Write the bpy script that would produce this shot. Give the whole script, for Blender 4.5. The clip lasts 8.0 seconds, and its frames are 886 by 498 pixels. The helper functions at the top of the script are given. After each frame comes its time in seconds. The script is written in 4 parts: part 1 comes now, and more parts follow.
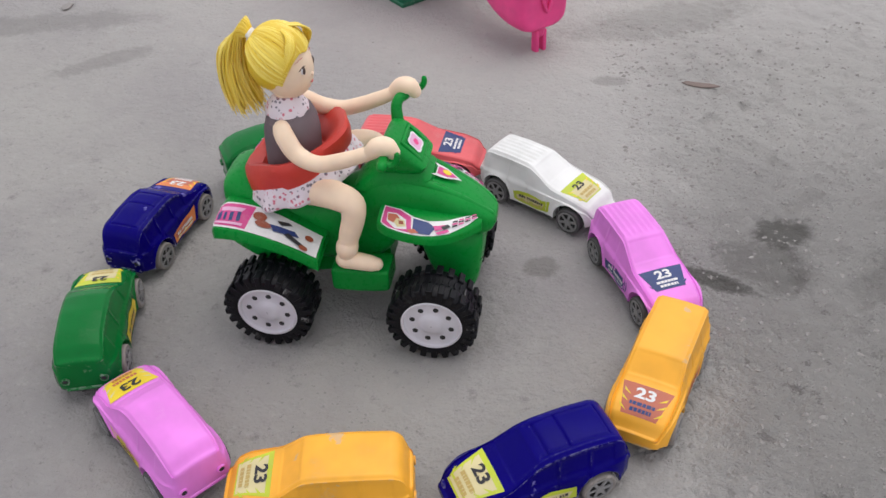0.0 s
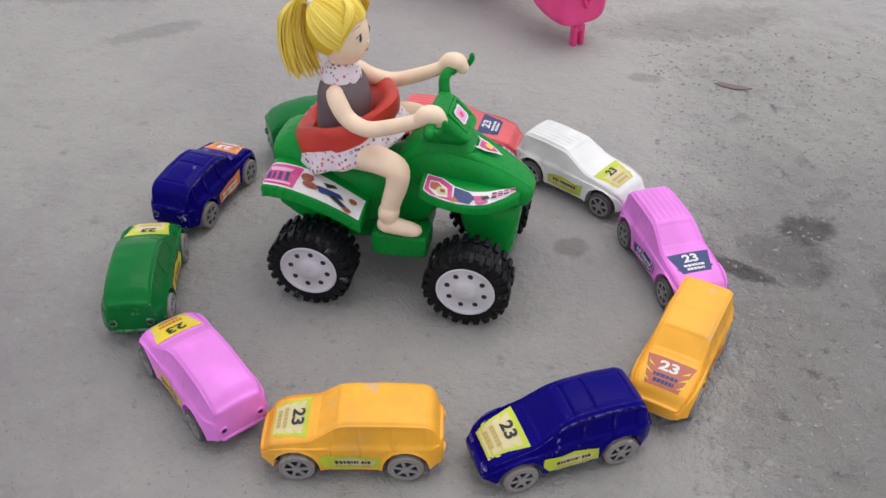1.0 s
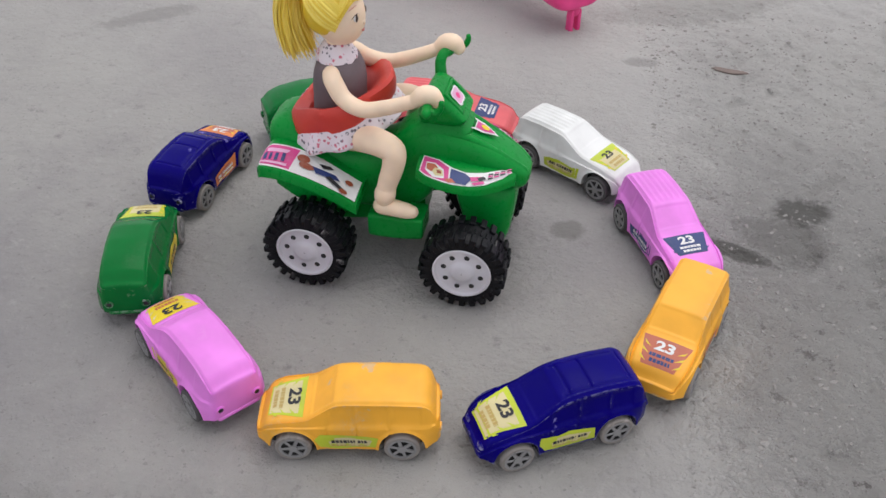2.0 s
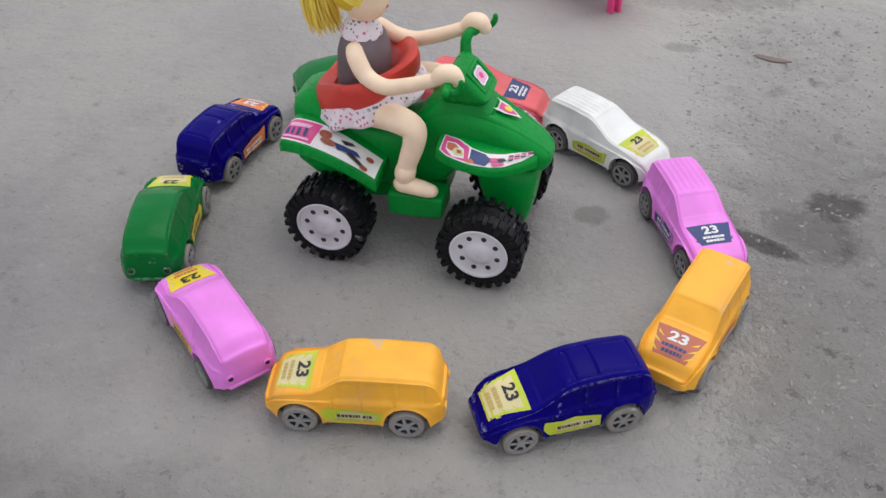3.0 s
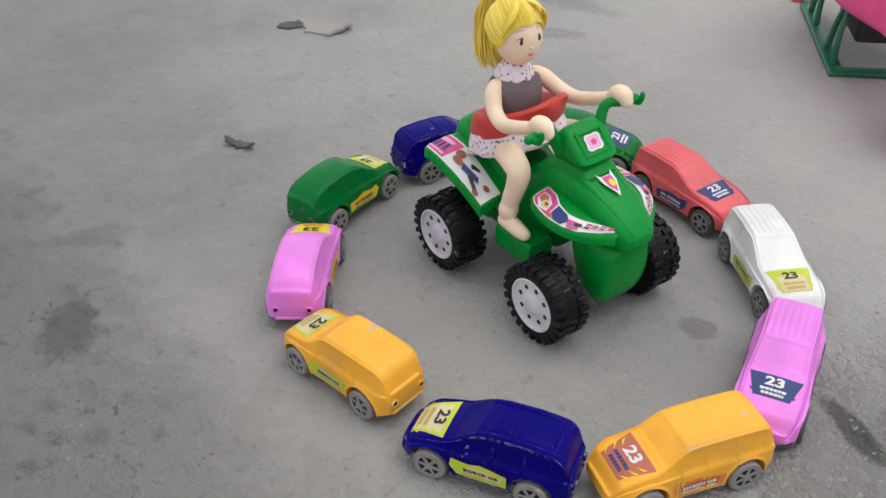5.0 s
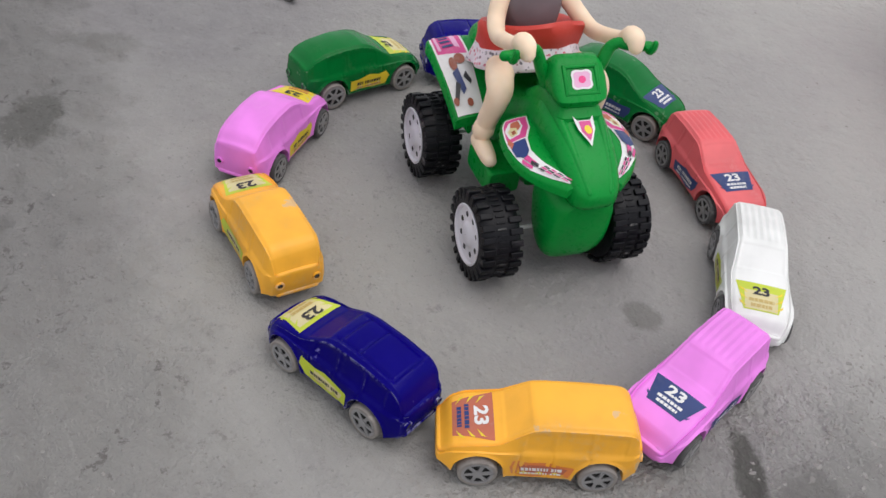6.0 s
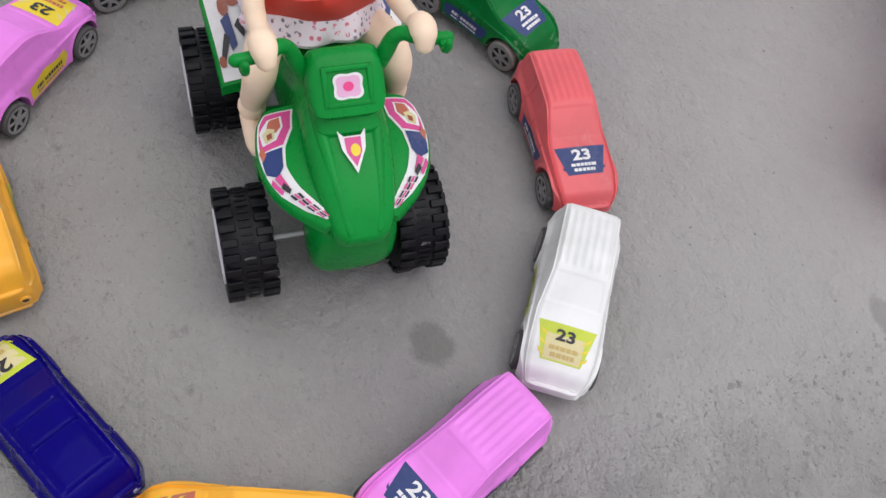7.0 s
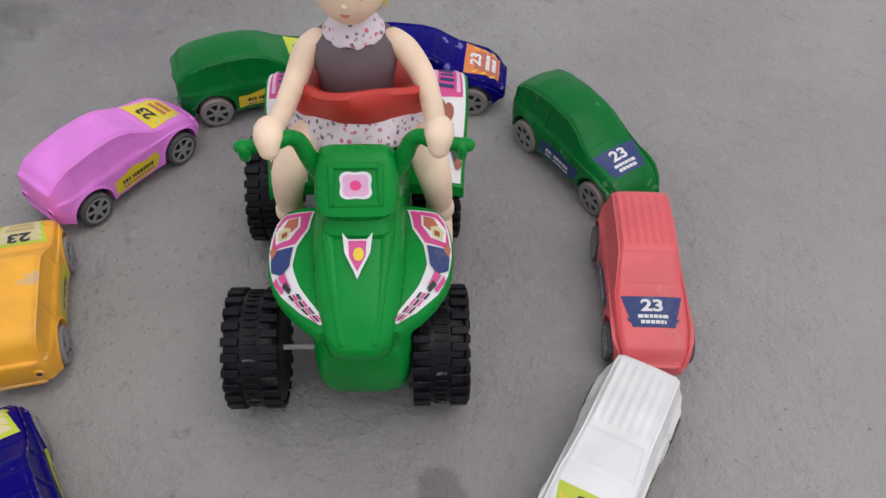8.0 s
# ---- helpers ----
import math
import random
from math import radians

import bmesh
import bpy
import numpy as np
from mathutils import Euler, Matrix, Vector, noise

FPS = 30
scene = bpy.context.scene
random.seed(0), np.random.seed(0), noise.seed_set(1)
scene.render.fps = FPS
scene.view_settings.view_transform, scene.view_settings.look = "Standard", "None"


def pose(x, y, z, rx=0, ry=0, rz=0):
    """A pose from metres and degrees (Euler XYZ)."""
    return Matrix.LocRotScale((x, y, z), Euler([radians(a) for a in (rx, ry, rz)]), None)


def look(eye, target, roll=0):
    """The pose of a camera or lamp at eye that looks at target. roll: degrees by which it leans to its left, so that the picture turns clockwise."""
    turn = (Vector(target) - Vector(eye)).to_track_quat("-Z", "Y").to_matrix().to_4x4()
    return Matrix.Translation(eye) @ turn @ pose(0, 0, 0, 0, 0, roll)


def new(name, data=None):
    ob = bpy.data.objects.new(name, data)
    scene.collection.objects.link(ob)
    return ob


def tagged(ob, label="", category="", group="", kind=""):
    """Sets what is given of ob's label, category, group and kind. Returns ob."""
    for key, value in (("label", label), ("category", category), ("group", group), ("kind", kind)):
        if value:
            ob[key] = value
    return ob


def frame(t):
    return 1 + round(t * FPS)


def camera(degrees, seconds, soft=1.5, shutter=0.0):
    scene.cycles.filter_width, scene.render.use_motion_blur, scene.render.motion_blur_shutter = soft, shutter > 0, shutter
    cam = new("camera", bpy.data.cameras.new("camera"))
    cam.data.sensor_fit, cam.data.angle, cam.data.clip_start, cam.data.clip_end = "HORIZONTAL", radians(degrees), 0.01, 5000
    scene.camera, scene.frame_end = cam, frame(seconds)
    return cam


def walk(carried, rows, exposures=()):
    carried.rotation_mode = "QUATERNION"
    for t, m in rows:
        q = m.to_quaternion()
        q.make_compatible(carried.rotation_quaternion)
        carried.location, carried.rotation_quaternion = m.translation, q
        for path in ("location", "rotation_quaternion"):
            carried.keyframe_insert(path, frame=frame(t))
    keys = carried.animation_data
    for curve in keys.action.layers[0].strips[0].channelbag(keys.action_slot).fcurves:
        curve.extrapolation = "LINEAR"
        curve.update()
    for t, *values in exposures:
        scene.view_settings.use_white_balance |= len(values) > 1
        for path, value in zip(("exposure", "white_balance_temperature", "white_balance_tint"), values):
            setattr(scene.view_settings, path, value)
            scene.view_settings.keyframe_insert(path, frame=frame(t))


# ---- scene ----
cam = camera(52.52, 8.0)
PATH = [
    (0, (0.06443, -0.32016, 0.31539), (-0.0706, 1.20722, -0.9687), -2.46),
    (0.5, (0.06172, -0.32782, 0.31259), (-0.07282, 1.1819, -0.99226), 0.85),
    (1, (0.05442, -0.34592, 0.31221), (-0.10771, 1.18985, -0.95866), 0.40),
    (1.5, (0.0554, -0.35244, 0.30723), (-0.10671, 1.15593, -0.99606), 0.55),
    (1.7, (0.05428, -0.35065, 0.30844), (-0.09577, 1.17579, -0.9751), 0.66),
    (3, (0.07084, -0.3465, 0.30756), (-0.1905, 1.13533, -1.00996), 0.09),
    (3.5, (0.10268, -0.335, 0.31682), (-0.43345, 1.06777, -1.00409), -1.82),
    (4, (0.1615, -0.3224, 0.30438), (-0.62552, 1.02043, -0.95158), 0.57),
    (4.2, (0.18164, -0.3132, 0.30731), (-0.68242, 0.96694, -0.96338), 0.96),
    (5.3, (0.29839, -0.25924, 0.29538), (-1.02578, 0.71787, -0.84121), -0.38),
    (5.5, (0.31547, -0.24156, 0.28806), (-1.02856, 0.70186, -0.85366), 2.99),
    (6, (0.29501, -0.19089, 0.28266), (-1.00563, 0.5672, -1.03402), 8.92),
    (6.5, (0.26686, -0.10717, 0.29896), (-0.8639, 0.56739, -1.20647), 12.30),
    (7, (0.19763, -0.05057, 0.32217), (-0.61341, 0.55076, -1.40428), 17.51),
    (7.5, (0.1829, -0.00304, 0.28174), (-0.88404, 0.35957, -1.37058), 4.57),
    (8, (0.2178, 0.02134, 0.29021), (-1.05579, 0.20658, -1.24069), 1.31),
]
walk(cam, [(t, look(eye, target, roll)) for t, eye, target, roll in PATH], [(0, -0.09, 6400, 13), (3, -0.12, 6330, 11), (5.5, -0.08, 6420, 9.5), (6.5, -0.16, 6350, 12.5), (7, -0.17, 6300, 13), (7.5, -0.37, 6230, 14.5), (8, -0.36, 6330, 13.5)])

# ---- light ----
world = bpy.data.worlds.new("sky")
scene.world = world
world.use_nodes = True
wn = world.node_tree
sky = wn.nodes.new("ShaderNodeTexSky")
sky.sky_type = "NISHITA"
sky.sun_disc = False
sky.sun_elevation, sky.sun_rotation = radians(70), radians(38)
sky.air_density, sky.dust_density, sky.ozone_density = 1.0, 3.0, 1.0
haze = wn.nodes.new("ShaderNodeMix")
haze.data_type = "RGBA"
haze.inputs[0].default_value = 0.75
haze.inputs[7].default_value = (9.0, 9.05, 9.2, 1)
wn.links.new(sky.outputs[0], haze.inputs[6])
wn.links.new(haze.outputs[2], wn.nodes["Background"].inputs[0])
wn.nodes["Background"].inputs[1].default_value = 0.128
sun_data = bpy.data.lights.new("sun", "SUN")
sun_data.energy, sun_data.angle, sun_data.color = 1.25, radians(55), (1.0, 0.97, 0.93)
sun = new("sun", sun_data)
sun.matrix_world = look((0.35, 0.45, 1.6), (0, 0, 0))


# ---- materials ----
def material(name):
    m = bpy.data.materials.new(name)
    m.use_nodes = True
    return m, m.node_tree.nodes, m.node_tree.links, m.node_tree.nodes["Principled BSDF"]


def noise_tex(n, l, coord, scale, detail=4.0, rough=0.55, seed=None):
    t = n.new("ShaderNodeTexNoise")
    t.inputs["Scale"].default_value, t.inputs["Detail"].default_value, t.inputs["Roughness"].default_value = scale, detail, rough
    if seed is not None:
        t.noise_dimensions = "4D"
        l.new(seed, t.inputs["W"])
    l.new(coord, t.inputs["Vector"])
    return t


def ramp(n, l, src, a, b, lo=0.0, hi=1.0):
    r = n.new("ShaderNodeMapRange")
    r.interpolation_type = "SMOOTHSTEP"
    for i, v in enumerate((a, b, lo, hi)):
        r.inputs[i + 1].default_value = v
    l.new(src, r.inputs[0])
    return r.outputs[0]


def mix(n, l, fac, a, b):
    m = n.new("ShaderNodeMix")
    m.data_type = "RGBA"
    for i, v in ((0, fac), (6, a), (7, b)):
        if isinstance(v, (tuple, float, int)):
            m.inputs[i].default_value = v
        else:
            l.new(v, m.inputs[i])
    return m.outputs[2]


def math_node(n, l, op, a, b):
    m = n.new("ShaderNodeMath")
    m.operation = op
    for i, v in ((0, a), (1, b)):
        if isinstance(v, (float, int)):
            m.inputs[i].default_value = v
        else:
            l.new(v, m.inputs[i])
    return m.outputs[0]


def plastic(name, colour, rough=0.38, dust=0.35, dust_colour=(0.42, 0.39, 0.36), relief=0.12, scatter=0.0, gloss=0.5, wear_and_glint=0.0):
    """Toy plastic: moulded colour with uneven tint, ground dust and fine scuffs."""
    m, n, l, p = material(name)
    co = n.new("ShaderNodeTexCoord").outputs["Object"]
    rnd = math_node(n, l, "MULTIPLY", n.new("ShaderNodeObjectInfo").outputs["Random"], 37.0)
    big = noise_tex(n, l, co, 45, 3, seed=rnd)
    fine = noise_tex(n, l, co, 420, 5, 0.7, seed=rnd)
    c2 = tuple(c * 0.84 for c in colour)
    base = mix(n, l, ramp(n, l, big.outputs[0], 0.35, 0.65), (*colour, 1), (*c2, 1))
    patch = math_node(n, l, "MULTIPLY", ramp(n, l, big.outputs[0], 0.52, 0.72), ramp(n, l, fine.outputs[0], 0.42, 0.66))
    haze_f = math_node(n, l, "MULTIPLY", patch, dust)
    tone = mix(n, l, haze_f, base, (*dust_colour, 1))
    if wear_and_glint:
        # convex edges paled: scuffed plastic, plus edge highlights painted into the colour
        edge = ramp(n, l, n.new("ShaderNodeNewGeometry").outputs["Pointiness"], 0.52, 0.58)
        rub_and_glint = math_node(n, l, "MULTIPLY", math_node(n, l, "MULTIPLY", edge, ramp(n, l, fine.outputs[0], 0.45, 0.6)), wear_and_glint)
        tone = mix(n, l, rub_and_glint, tone, (*[min(1.0, c * 0.5 + 0.32) for c in dust_colour], 1))
        worn = noise_tex(n, l, co, 75, 4, 0.6, seed=rnd)
        spots = math_node(n, l, "MULTIPLY", ramp(n, l, worn.outputs[0], 0.625, 0.665), wear_and_glint)
        tone = mix(n, l, spots, tone, (*dust_colour, 1))
    l.new(tone, p.inputs["Base Color"])
    p.inputs["Specular IOR Level"].default_value = gloss
    l.new(math_node(n, l, "ADD", math_node(n, l, "MULTIPLY", fine.outputs[0], 0.22), rough - 0.08), p.inputs["Roughness"])
    b = n.new("ShaderNodeBump")
    b.inputs["Strength"].default_value, b.inputs["Distance"].default_value = relief, 0.0006
    l.new(fine.outputs[0], b.inputs["Height"])
    l.new(b.outputs[0], p.inputs["Normal"])
    if scatter:
        p.inputs["Subsurface Weight"].default_value = scatter
        p.inputs["Subsurface Radius"].default_value = (0.004, 0.003, 0.002)
    return m


M = {
    "yellow": plastic("yellow_plastic", (0.92, 0.43, 0.028), 0.45, 0.40, (0.50, 0.41, 0.30), wear_and_glint=0.6),
    "pink": plastic("pink_plastic", (0.82, 0.23, 0.76), 0.45, 0.15, (0.75, 0.40, 0.68)),
    "blue": plastic("blue_plastic", (0.0035, 0.0009, 0.150), 0.13, 0.06, (0.16, 0.14, 0.42), relief=0.25, gloss=0.06, wear_and_glint=1.0),
    "green": plastic("green_plastic", (0.002, 0.150, 0.028), 0.17, 0.12, (0.2, 0.33, 0.2), relief=0.25, gloss=0.14, wear_and_glint=0.45),
    "white": plastic("white_plastic", (0.77, 0.77, 0.745), 0.45, 0.35, (0.45, 0.42, 0.36)),
    "red": plastic("red_plastic", (0.72, 0.11, 0.12), 0.42, 0.3, (0.6, 0.3, 0.28)),
    "quad": plastic("quad_green_plastic", (0.002, 0.25, 0.034), 0.26, 0.06, (0.1, 0.35, 0.12), gloss=0.16),
    "hot_pink": plastic("hot_pink_plastic", (0.86, 0.06, 0.26), 0.4, 0.1),
    "skid": plastic("dark_green_plastic", (0.006, 0.13, 0.06), 0.35, 0.15),
    "tyre": plastic("black_tyre", (0.004, 0.004, 0.006), 0.38, 0.22, (0.20, 0.19, 0.19), 0.4, gloss=0.2),
    "scuff": plastic("scuffed_tyre_lug", (0.006, 0.006, 0.008), 0.45, 0.95, (0.50, 0.49, 0.47), 0.4, gloss=0.2),
    "rim": plastic("pale_grey_rim", (0.64, 0.62, 0.66), 0.5, 0.2, (0.4, 0.38, 0.36)),
    "car_tyre": plastic("dusty_grey_tyre", (0.26, 0.232, 0.212), 0.8, 0.9, (0.42, 0.375, 0.34), 0.5),
    "dark_tyre": plastic("dark_grey_tyre", (0.075, 0.072, 0.072), 0.7, 0.7, (0.25, 0.235, 0.225), 0.5),
    "car_rim": plastic("grey_wheel_rim", (0.27, 0.262, 0.26), 0.6, 0.6, (0.36, 0.34, 0.32)),
    # near-black: dark parts, and discs whose colour stands in for shade in hollows
    "dark": plastic("dark_parts_and_shade", (0.02, 0.02, 0.02), 0.7, 0.3),
    "steel": plastic("steel_axle", (0.6, 0.6, 0.6), 0.3, 0.1),
    "skin": plastic("doll_skin", (0.95, 0.73, 0.53), 0.5, 0.0, relief=0.05, scatter=0.15),
    "grey_cloth": plastic("grey_cloth", (0.155, 0.120, 0.130), 0.85, 0.2, (0.2, 0.17, 0.18), 0.6),
    "red_cloth": plastic("red_satin", (0.60, 0.045, 0.03), 0.45, 0.2, (0.7, 0.12, 0.08), 0.3),
    "eye": plastic("painted_brown", (0.06, 0.03, 0.02), 0.4, 0.0),
    "lip": plastic("painted_lip", (0.6, 0.15, 0.13), 0.4, 0.0),
    "paper_white": plastic("sticker_white", (0.78, 0.77, 0.76), 0.4, 0.3),
    "paper_lime": plastic("sticker_lime", (0.52, 0.60, 0.030), 0.4, 0.35, (0.55, 0.5, 0.3)),
    "paper_cream": plastic("sticker_cream", (0.66, 0.58, 0.30), 0.45, 0.5, (0.5, 0.45, 0.35)),
    "paper_yellow": plastic("sticker_yellow", (0.80, 0.60, 0.02), 0.4, 0.35),
    "paper_navy": plastic("sticker_navy", (0.012, 0.035, 0.16), 0.4, 0.25),
    "paper_orange": plastic("sticker_orange", (0.75, 0.22, 0.05), 0.45, 0.4),
    "paper_rust": plastic("sticker_rust", (0.50, 0.13, 0.07), 0.45, 0.4),
    "paper_magenta": plastic("sticker_magenta", (0.66, 0.06, 0.26), 0.4, 0.2),
    "paper_pale_pink": plastic("sticker_pale_pink", (0.78, 0.42, 0.62), 0.4, 0.2),
    "paper_tan": plastic("sticker_tan", (0.52, 0.38, 0.12), 0.45, 0.5, (0.55, 0.5, 0.35)),
    "paper_brown": plastic("sticker_brown", (0.30, 0.07, 0.03), 0.4, 0.2),
    "ink": plastic("black_ink", (0.015, 0.015, 0.02), 0.45, 0.1),
    "clay": plastic("dry_clay", (0.30, 0.283, 0.266), 0.95, 0.4, relief=0.8),
    "dark_clay": plastic("dark_clod", (0.10, 0.09, 0.085), 0.95, 0.4, relief=0.8),
    "leaf": plastic("dry_leaf", (0.20, 0.155, 0.135), 0.9, 0.5, relief=0.5),
}


def lace_material():
    m, n, l, p = material("printed_lace")
    co = n.new("ShaderNodeTexCoord").outputs["Object"]
    v = n.new("ShaderNodeTexVoronoi")
    v.inputs["Scale"].default_value = 430
    l.new(co, v.inputs["Vector"])
    bl = noise_tex(n, l, co, 420, 2)
    spot = math_node(n, l, "MULTIPLY", ramp(n, l, v.outputs["Distance"], 0.42, 0.30), ramp(n, l, bl.outputs[0], 0.42, 0.5))
    tint = mix(n, l, ramp(n, l, noise_tex(n, l, co, 120, 1).outputs[0], 0.45, 0.55), (0.62, 0.16, 0.22, 1), (0.17, 0.15, 0.18, 1))
    l.new(mix(n, l, spot, (0.74, 0.66, 0.70, 1), tint), p.inputs["Base Color"])
    p.inputs["Roughness"].default_value = 0.85
    return m


def hair_material():
    m, n, l, p = material("yellow_doll_hair")
    isl = n.new("ShaderNodeNewGeometry").outputs["Random Per Island"]
    l.new(mix(n, l, isl, (0.74, 0.50, 0.020, 1), (0.93, 0.76, 0.16, 1)), p.inputs["Base Color"])
    p.inputs["Roughness"].default_value = 0.38
    return m


def ground_material():
    """Worn cement and dusty clay, with damp stains at their own places."""
    m, n, l, p = material("worn_cement")
    co = n.new("ShaderNodeTexCoord").outputs["Object"]
    big = noise_tex(n, l, co, 3.2, 5, 0.6)
    mid = noise_tex(n, l, co, 22, 6, 0.65)
    fine = noise_tex(n, l, co, 240, 6, 0.7)
    grit = noise_tex(n, l, co, 900, 3, 0.6)
    base = mix(n, l, ramp(n, l, big.outputs[0], 0.35, 0.65), (0.238, 0.224, 0.226, 1), (0.338, 0.326, 0.305, 1))
    base = mix(n, l, math_node(n, l, "MULTIPLY", ramp(n, l, mid.outputs[0], 0.5, 0.75), 0.4), base, (0.205, 0.190, 0.190, 1))
    base = mix(n, l, math_node(n, l, "MULTIPLY", ramp(n, l, fine.outputs[0], 0.5, 0.8), 0.35), base, (0.43, 0.415, 0.395, 1))
    base = mix(n, l, math_node(n, l, "MULTIPLY", ramp(n, l, grit.outputs[0], 0.62, 0.72), 0.2), base, (0.14, 0.13, 0.125, 1))
    blot = noise_tex(n, l, co, 9, 4, 0.6)
    base = mix(n, l, math_node(n, l, "MULTIPLY", ramp(n, l, blot.outputs[0], 0.5, 0.68), 0.45), base, (0.365, 0.356, 0.328, 1))
    speck = noise_tex(n, l, co, 75, 9, 0.78)
    base = mix(n, l, math_node(n, l, "MULTIPLY", ramp(n, l, speck.outputs[0], 0.555, 0.69), 0.6), base, (0.150, 0.138, 0.138, 1))
    base = mix(n, l, math_node(n, l, "MULTIPLY", ramp(n, l, speck.outputs[0], 0.44, 0.32), 0.35), base, (0.42, 0.41, 0.385, 1))
    sep = n.new("ShaderNodeSeparateXYZ")
    l.new(co, sep.inputs[0])
    gritty = ramp(n, l, noise_tex(n, l, co, 480, 2, 0.5).outputs[0], 0.66, 0.72)
    base = mix(n, l, math_node(n, l, "MULTIPLY", gritty, 0.38), base, (0.10, 0.09, 0.09, 1))
    wob = math_node(n, l, "MULTIPLY", math_node(n, l, "SUBTRACT", mid.outputs[0], 0.5), 1.6)
    wob2 = math_node(n, l, "MULTIPLY", math_node(n, l, "SUBTRACT", fine.outputs[0], 0.5), 0.9)
    clay = math_node(n, l, "MULTIPLY", ramp(n, l, math_node(n, l, "ADD", sep.outputs[0], math_node(n, l, "MULTIPLY", wob, 0.06)), 0.13, 0.20), ramp(n, l, sep.outputs[1], 0.42, 0.22))
    front = ramp(n, l, math_node(n, l, "ADD", sep.outputs[1], math_node(n, l, "MULTIPLY", wob, 0.06)), -0.12, -0.20, 0.0, 0.75)
    clay = math_node(n, l, "MAXIMUM", math_node(n, l, "MULTIPLY", clay, ramp(n, l, sep.outputs[1], 0.20, 0.04, 0.4, 1.0)), front)
    reach = n.new("ShaderNodeVectorMath")
    reach.operation = "LENGTH"
    l.new(co, reach.inputs[0])
    clay = math_node(n, l, "MULTIPLY", clay, ramp(n, l, math_node(n, l, "ADD", reach.outputs["Value"], wob), 1.1, 0.5))
    # dark noise spots on the clay: shade of small dents painted as colour
    pit_shade = math_node(n, l, "MULTIPLY", ramp(n, l, noise_tex(n, l, co, 110, 8, 0.74).outputs[0], 0.575, 0.62), ramp(n, l, noise_tex(n, l, co, 16, 3, 0.6).outputs[0], 0.42, 0.58, 0.25, 1.0))
    base = mix(n, l, math_node(n, l, "MULTIPLY", clay, 0.6), base, (0.49, 0.468, 0.44, 1))
    base = mix(n, l, math_node(n, l, "MULTIPLY", math_node(n, l, "MULTIPLY", clay, pit_shade), 0.85), base, (0.115, 0.098, 0.092, 1))
    # ground colour grows paler towards +x +y and darker towards -x -y, fading out far off
    tone_slope = math_node(n, l, "ADD", math_node(n, l, "ADD", math_node(n, l, "MULTIPLY", sep.outputs[0], 0.6), math_node(n, l, "MULTIPLY", sep.outputs[1], 0.8)), math_node(n, l, "MULTIPLY", wob, 0.08))
    spread = ramp(n, l, math_node(n, l, "ADD", reach.outputs["Value"], math_node(n, l, "MULTIPLY", math_node(n, l, "SUBTRACT", big.outputs[0], 0.5), 1.2)), 1.3, 0.6)
    base = mix(n, l, math_node(n, l, "MULTIPLY", spread, ramp(n, l, tone_slope, -0.09, -0.31, 0.0, 0.38)), base, (0.165, 0.158, 0.160, 1))
    base = mix(n, l, math_node(n, l, "MULTIPLY", spread, ramp(n, l, tone_slope, -0.10, 0.28, 0.0, 0.55)), base, (0.49, 0.475, 0.445, 1))
    # x, y, radius x, radius y, turn, strength
    for x, y, rx, ry, turn, amount in STAINS:
        dx, dy = math_node(n, l, "SUBTRACT", sep.outputs[0], x), math_node(n, l, "SUBTRACT", sep.outputs[1], y)
        c, s = math.cos(radians(turn)), math.sin(radians(turn))
        u = math_node(n, l, "DIVIDE", math_node(n, l, "ADD", math_node(n, l, "MULTIPLY", dx, c), math_node(n, l, "MULTIPLY", dy, s)), rx)
        v = math_node(n, l, "DIVIDE", math_node(n, l, "SUBTRACT", math_node(n, l, "MULTIPLY", dy, c), math_node(n, l, "MULTIPLY", dx, s)), ry)
        r = math_node(n, l, "SQRT", math_node(n, l, "ADD", math_node(n, l, "MULTIPLY", u, u), math_node(n, l, "MULTIPLY", v, v)), 0.0)
        r = math_node(n, l, "ADD", math_node(n, l, "ADD", r, wob), wob2)
        f = math_node(n, l, "MULTIPLY", ramp(n, l, r, 1.1, 0.6), amount)
        base = mix(n, l, f, base, (0.115, 0.112, 0.098, 1))
    l.new(base, p.inputs["Base Color"])
    p.inputs["Roughness"].default_value = 0.92
    h = math_node(n, l, "ADD", math_node(n, l, "MULTIPLY", mid.outputs[0], 1.3), math_node(n, l, "MULTIPLY", fine.outputs[0], 0.28))
    h = math_node(n, l, "ADD", h, math_node(n, l, "MULTIPLY", grit.outputs[0], 0.05))
    b = n.new("ShaderNodeBump")
    lumps = noise_tex(n, l, co, 85, 7, 0.72)
    h = math_node(n, l, "ADD", h, math_node(n, l, "MULTIPLY", clay, math_node(n, l, "MULTIPLY", lumps.outputs[0], 2.4)))
    b.inputs["Strength"].default_value, b.inputs["Distance"].default_value = 1.0, 0.0075
    l.new(h, b.inputs["Height"])
    l.new(b.outputs[0], p.inputs["Normal"])
    return m


STAINS = [
    (0.085, 0.042, 0.011, 0.009, 10, 0.48),
    (0.219, 0.076, 0.021, 0.014, 10, 0.8),
    (0.172, 0.034, 0.028, 0.0075, -25, 0.9),
    (0.203, 0.045, 0.030, 0.022, -30, 0.4),
    (0.285, 0.050, 0.060, 0.020, 30, 0.3),
    (-0.140, -0.194, 0.030, 0.015, -18, 0.6),
    (-0.215, -0.150, 0.030, 0.012, 60, 0.3),
    (0.136, 0.236, 0.014, 0.007, 0, 0.35),
    (0.180, 0.335, 0.090, 0.030, 20, 0.3),
    (-0.237, 0.270, 0.040, 0.014, 35, 0.3),
    (-0.310, 0.330, 0.090, 0.020, 10, 0.3),
]
M["lace"] = lace_material()
M["hair"] = hair_material()
M["ground"] = ground_material()


